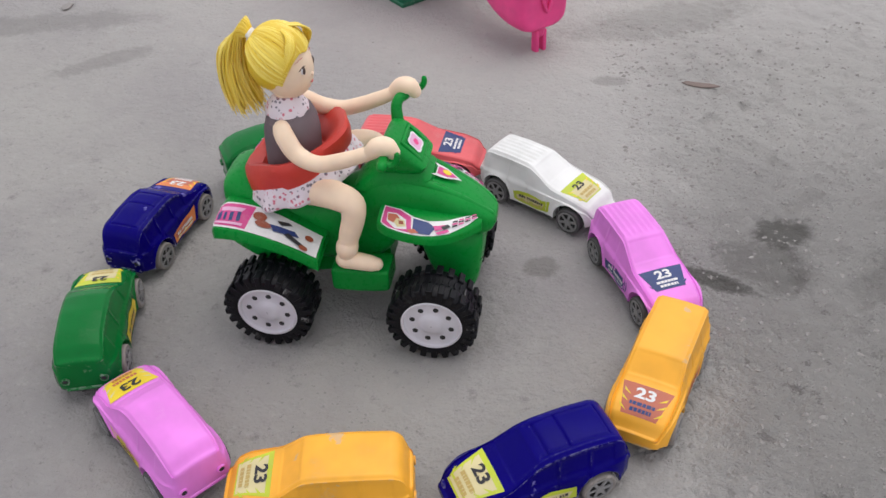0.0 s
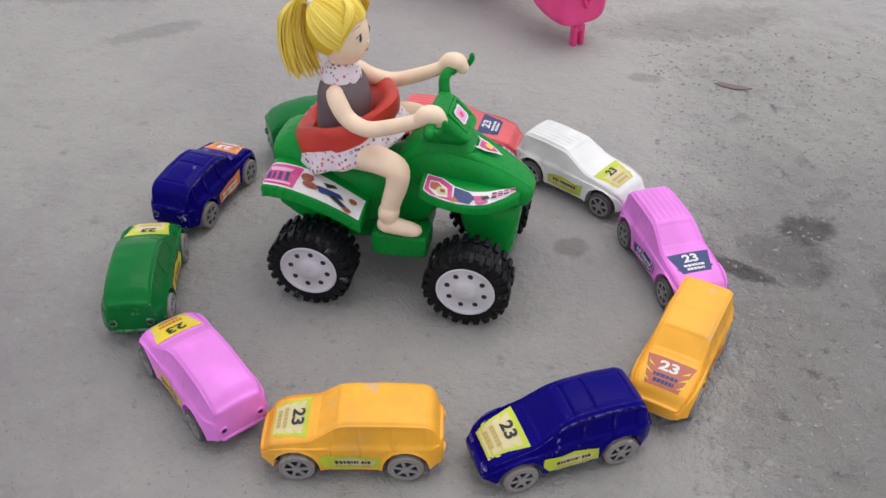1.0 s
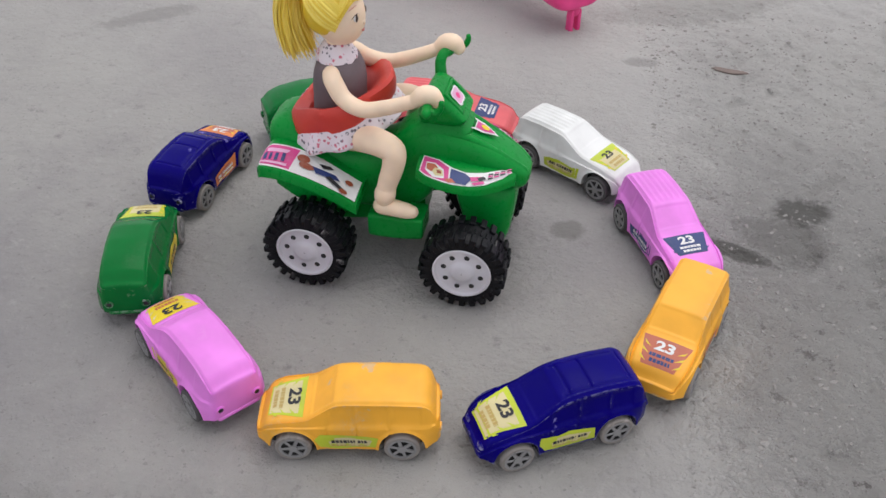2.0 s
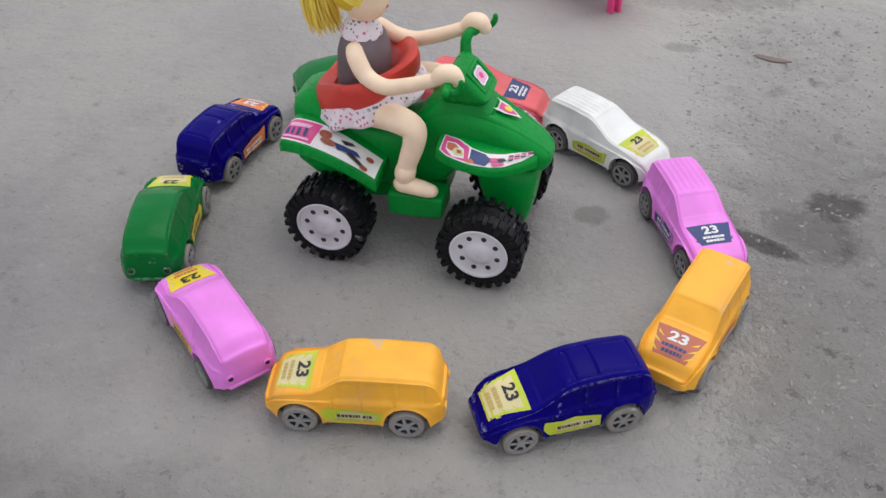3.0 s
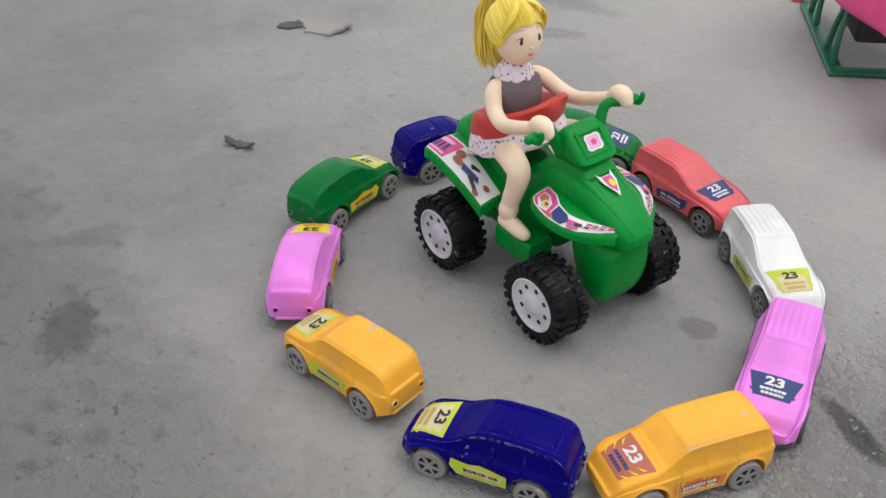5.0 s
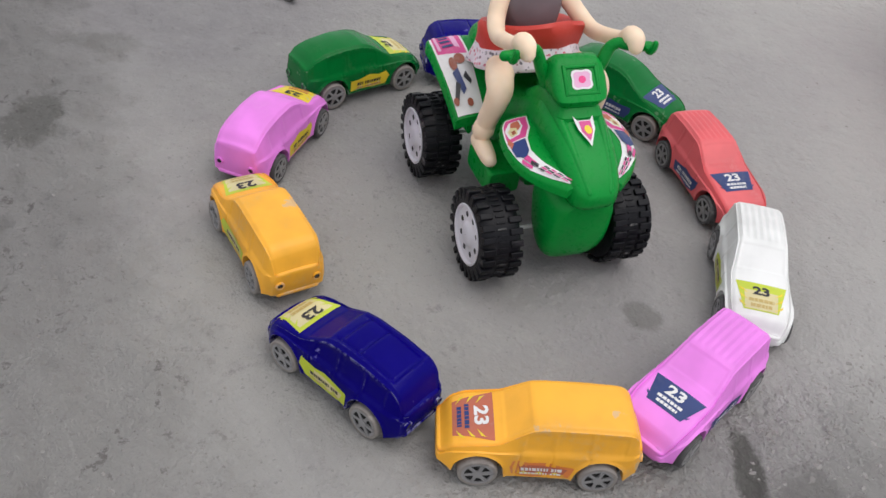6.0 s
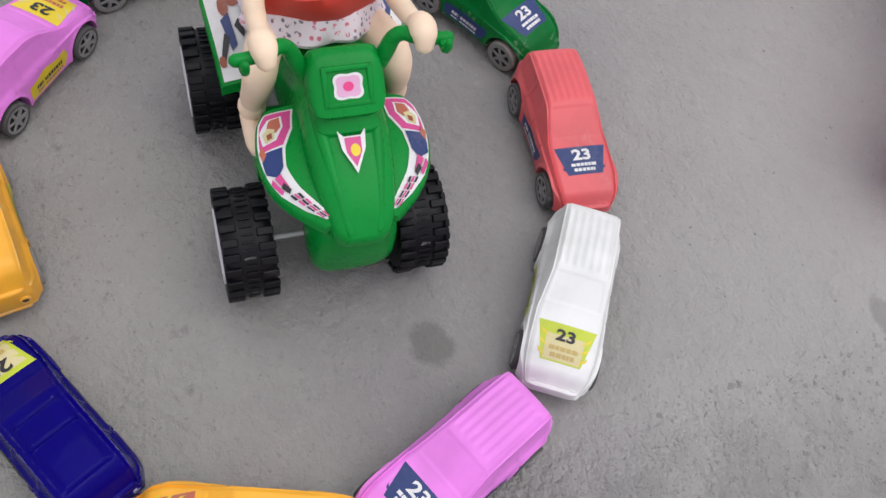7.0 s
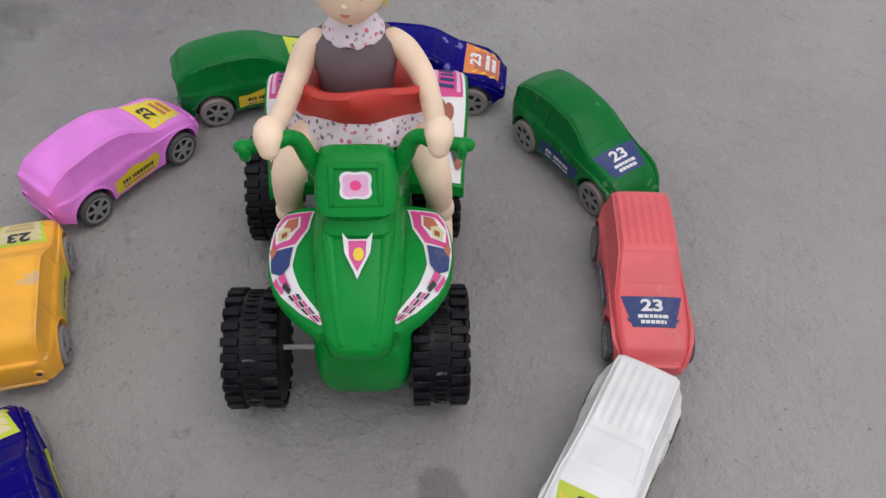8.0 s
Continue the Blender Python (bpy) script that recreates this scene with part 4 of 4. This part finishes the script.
            dx = max(-.9, min(.95, (-.0288 + .56 * (.1268 + .0146 * rho * math.cos(phi) - .1193) + .0335) / .0146))
        end = Vector((dx, rho * math.sin(phi), rho * math.cos(phi)))
        lane = []
        lift, stray = rnd.uniform(-.0002, .0004), rnd.uniform(-.05, .05)
        for k in range(7):
            d = tie.slerp(end, k / 6)
            d = (d + Vector((0, stray * math.sin(math.pi * k / 6), rnd.uniform(-.012, .012)))).normalized()
            lane.append((*(mid + d * (.0143 + (.0007 + lift) * math.sin(math.pi * k / 6))), rnd.uniform(.00045, .00065) if k < 6 else .00025))
        tube(bm, lane, 5, 14, mat=HR)
    # loose locks parted over the brow and swept down to both temples
    for i in range(90):
        side, u = (-1 if i % 3 else 1), rnd.random()
        y0 = side * (.0015 + .0020 * u)
        tube(bm, [(-.0290, y0, .1412, .0004), (-.0232 - .002 * u, y0 + side * .0035, .1402, .0005), (-.0208 - .004 * u, side * (.0088 + .0015 * u), .1368 - .001 * u, .00045), (-.0232 - .003 * u, side * .0122, .1310 - .003 * u, .0004), (-.0262 - .003 * u, side * .0128, .1262 - .002 * u, .0002)], 5, 12, mat=HR)
    # tie
    geo = egg((-.0450, 0, .1368), (.0020, .0036, .0034), WH, tilt=-30, u=16, v=10)
    for i in range(430):
        a, r = rnd.uniform(0, 2 * math.pi), math.sqrt(rnd.random())
        dy, dx, L = .0066 * r * math.cos(a), .0052 * r * math.sin(a), rnd.uniform(.74, 1.0)
        wave = rnd.uniform(-.0014, .0014)
        tube(bm, [(-.0448, dy * .35, .1372 + dx * .3, .0004), (-.0500 + dx * .6, dy * .9, .1392 + dx * .8, .00045), (-.0550 + dx, dy * 1.2 + wave, .1310 - .001 * L, .00045), (-.0560 + dx * 1.1 + wave, dy * 1.35, .1300 - .015 * L, .0004), (-.0522 + dx * 1.5 + rnd.uniform(-.0014, .0014), dy * 1.5 + rnd.uniform(-.0012, .0012), .1300 - .029 * L, .00012)], 5, 14, mat=HR)
    bm.verts.ensure_lookup_table()
    pivot = Vector((-.032, 0, .110))
    turn = Matrix.Rotation(radians(-6), 3, "Z")
    for w in bm.verts[before:]:
        w.co = pivot + turn @ ((w.co - pivot) * Vector((1.0, .97, 1.06))) + Vector((.0010, 0, .0030))
    for w in bm.verts:
        w.co += Vector((.0014, -.0016, 0))
    # arms reaching the grips
    for s in (-1, 1):
        tube(bm, [(-.0300, s * .0130 - .0014, .1030, .0042), (-.0275, s * .0170 - .0010, .1005, .0044), (-.0220, s * .0212, .0945, .0042), (-.0125, s * .0238, .0922, .0038), (-.002, s * .0246, .0950, .0036), (.009, s * .0252, .0995, .0033), (.0140, s * .0255, .1020, .0033)], 16, 30, mat=SK)
        tube(bm, [(.0130, s * .0255, .1018, .0036), (.0162, s * .0258, .1044, .0045), (.0200, s * .0258, .1046, .0044), (.0222, s * .0256, .1024, .0034)], 14, 12, mat=SK)
        # legs
        tube(bm, [(-.030, s * .0105, .0690, .0080), (-.018, s * .0165, .0725, .0074), (-.006, s * .0222, .0740, .0066), (.0012, s * .0245, .0715, .0061), (.0012, s * .0258, .0640, .0054), (-.0008, s * .0266, .0570, .0050), (-.0026, s * .0271, .0500, .0045), (-.0032, s * .0273, .0450, .0043)], 18, 36, mat=SK)
        tube(bm, [(-.0024, s * .0272, .0500, .0052), (-.0030, s * .0273, .0478, .0053)], 16, mat=SK)
        tube(bm, [(-.0046, s * .0275, .0412, .0044), (.0010, s * .0276, .0408, .0043), (.0080, s * .0278, .0400, .0039), (.0105, s * .0278, .0398, .0033)], 14, 14, mat=SK)
    # red overskirt with a rolled brim, and the lace hem, both tipped up at the front
    def frill(levels, mat, waves, amp):
        rr = []
        for z, cx, rx, ry, k in levels:
            ring = []
            for a in np.linspace(0, 2 * math.pi, 97)[:-1]:
                wv = 1 + k * amp * math.sin(waves * a + 3 * k)
                x = cx + .0014 + rx * (wv + .05 * max(0, math.cos(a))) * math.cos(a)
                ring.append(Vector((x, ry * wv * math.sin(a), z - .0008 + .42 * (x + .031) + .0010 * k * math.sin(3 * a + 1))))
            rr.append(ring)
        loft(bm, rr, mat)

    frill([(.0800, -.0320, .0128, .0130, 0), (.0860, -.0315, .0165, .0170, .5), (.0895, -.0312, .0208, .0210, 1), (.0900, -.0310, .0232, .0230, 1), (.0880, -.0310, .0246, .0243, 1), (.0840, -.0310, .0248, .0246, .8), (.0790, -.0312, .0246, .0244, .5), (.0765, -.0312, .0240, .0240, .5), (.0760, -.0320, .0150, .0150, 0)], RD, 5, .05)
    frill([(.0790, -.0320, .0180, .0180, 0), (.0785, -.0315, .0244, .0240, .4), (.0740, -.0308, .0258, .0250, 1), (.0685, -.0302, .0278, .0268, 1.4), (.0668, -.0302, .0272, .0262, 1.4), (.0720, -.0310, .0200, .0200, .5)], LC, 11, .03)
    doll = part("doll", bm, names)
    doll.matrix_world = QUAD
    tagged(doll, "yellow-haired plastic doll in grey top and red skirt, seated", "doll")


make_doll()


# ---- toy helicopter, only partly seen ----
def make_helicopter():
    h = thing("toy_helicopter", pose(.0835, .288, 0, 0, 0, 128.5), "bright pink plastic toy helicopter on dark green skids", "toy helicopter")
    bm = bmesh.new()
    hull(bm, [(-.013, .026, .046, .010), (-.011, .020, .062, .021), (.010, .020, .068, .0225), (.030, .027, .070, .0215), (.050, .040, .074, .0200), (.070, .048, .080, .0220), (.10, .046, .094, .032), (.135, .042, .108, .042), (.17, .040, .114, .046), (.22, .042, .108, .042), (.25, .050, .092, .028), (.262, .062, .078, .010)], e=.5, steps=50)
    part("fuselage", bm, "hot_pink", h)
    bm = bmesh.new()
    tube(bm, [(-.006, 0, .030, .0048), (-.007, 0, .016, .0040)], 10)
    block(bm, -.010, -.004, -.0050, -.0018, .0, .018, .0009)
    block(bm, -.010, -.004, .0018, .0050, .0, .018, .0009)
    block(bm, -.0095, -.0045, -.004, .004, .013, .019, .0009)
    part("tail_foot", bm, "hot_pink", h, "forked pink tail foot")
    bm = bmesh.new()
    tube(bm, [(-.0135, -.006, .050, .0014), (-.0145, -.001, .034, .0014), (-.0135, .004, .046, .0014)], 8, 12)
    part("tail_trim", bm, "hot_pink", h)
    for s in (-1, 1):
        bm = bmesh.new()
        block(bm, .115, .262, s * .034 - .006, s * .034 + .006, .0005, .0045, .0012)
        tube(bm, [(.262, s * .034, .0025, .0030), (.277, s * .034, .006, .0028), (.285, s * .034, .016, .0022)], 8, 10)
        skid = part("skid", bm, "skid", h, "dark green plastic skid")
        for x in (.145, .225):
            bm = bmesh.new()
            tube(bm, [(x - .012, s * .034, .003, .0026), (x - .008, s * .033, .026, .0024), (x + .004, s * .027, .050, .0024), (x + .015, s * .031, .028, .0024), (x + .018, s * .034, .003, .0026)], 8, 24)
            part("strut", bm, "skid", skid)
    bm = bmesh.new()
    block(bm, .116, .128, -.034, .034, .0008, .0048, .0012)
    part("cross_bar", bm, "skid", h)
    bm = bmesh.new()
    block(bm, .135, .20, -.022, .022, .020, .046, .004)
    part("belly", bm, "dark", h)


make_helicopter()


# ---- loose bits on the ground ----
def flake(name, x, y, outline, thick, mat, label, turn=0.0, tilt=0.0, curl=0.0, ragged=.16):
    rnd = random.Random(int((x + 2) * 1000))
    bm = bmesh.new()
    lo, hi, mid = [], [], []
    n = 26
    for i in range(n):
        a = 2 * math.pi * i / n
        r = 1 + rnd.uniform(-ragged, ragged)
        px, py = outline[0] * r * math.cos(a), outline[1] * r * math.sin(a)
        z = curl * (px / outline[0]) ** 2
        lo.append(Vector((px, py, z)))
        hi.append(Vector((px * .96, py * .96, z + thick)))
        mid.append(Vector((px * .5, py * .5, thick * 1.25 + curl * .2)))
    loft(bm, [lo, hi, mid])
    ob = part(name, bm, mat)
    ob.matrix_world = pose(x, y, ground_height(x, y) + .0004, tilt, 0, turn)
    return tagged(ob, label, name.replace("_", " "))


flake("clay_flake", -.379, .141, (.024, .017), .0022, "clay", "pale lifted flake of dry clay on the ground", 20, 4, .003)
flake("clay_flake", -.403, .121, (.012, .007), .0020, "dark_clay", "dark broken clay flake beside a larger one", 50)
flake("dry_leaf", -.244, -.027, (.0090, .0044), .0016, "dark_clay", "shrivelled dark leaf lying on the cement", 25, 0, .0022, .45)
flake("dry_leaf", .197, .232, (.0120, .0032), .0007, "leaf", "thin brown leaf lying on the cement", -12, 0, .0008)
flake("plastic_scrap", -.118, .483, (.009, .005), .003, "red", "small dark red plastic scrap on the ground", 25)
for x, y, a, b in ((-.02, .45, .006, .004), (-.30, .36, .007, .004), (-.28, .42, .005, .004), (-.42, .22, .008, .005)):
    flake("clay_flake", x, y, (a, b), .0010, "clay", "small pale clay flake on the ground", x * 900)


def make_crumbs():
    """Crumbs of clay, thick on the rough side, sparse elsewhere."""
    rnd = random.Random(9)
    verts, faces = [], []
    for i in range(6900):
        if i < 5000:
            x, y = .135 + abs(rnd.gauss(0, .13)), rnd.uniform(-.30, .33)
            s = rnd.choice((.0004, .0005, .0006, .0007, .0009, .0012, .0018)) * rnd.uniform(.6, 1.2)
        elif i < 5900:
            x, y = rnd.gauss(.02, .16), rnd.gauss(-.21, .05)
            s = rnd.uniform(.0004, .0009)
        else:
            x, y = rnd.uniform(-.5, .5), rnd.uniform(-.4, .6)
            s = rnd.uniform(.0004, .0010)
        z = ground_height(x, y)
        k = len(verts)
        for dx, dy, dz in ((1, 0, 0), (0, 1, 0), (-1, 0, 0), (0, -1, 0), (.2, .1, .5), (-.3, -.1, .4)):
            verts.append((x + s * (dx + rnd.uniform(-.4, .4)), y + s * (dy + rnd.uniform(-.4, .4)), z + s * (dz + rnd.uniform(-.15, .15)) - s * .1))
        faces += [(k, k + 1, k + 4), (k + 1, k + 2, k + 5), (k + 1, k + 5, k + 4), (k + 2, k + 3, k + 5), (k + 3, k, k + 4), (k + 3, k + 4, k + 5)]
    me = bpy.data.meshes.new("clay_crumbs")
    me.from_pydata(verts, [], faces)
    me.materials.append(M["clay"])
    tagged(new("clay_crumbs", me), "loose crumbs of dry clay on the ground", "crumbs", kind="stuff")


make_crumbs()
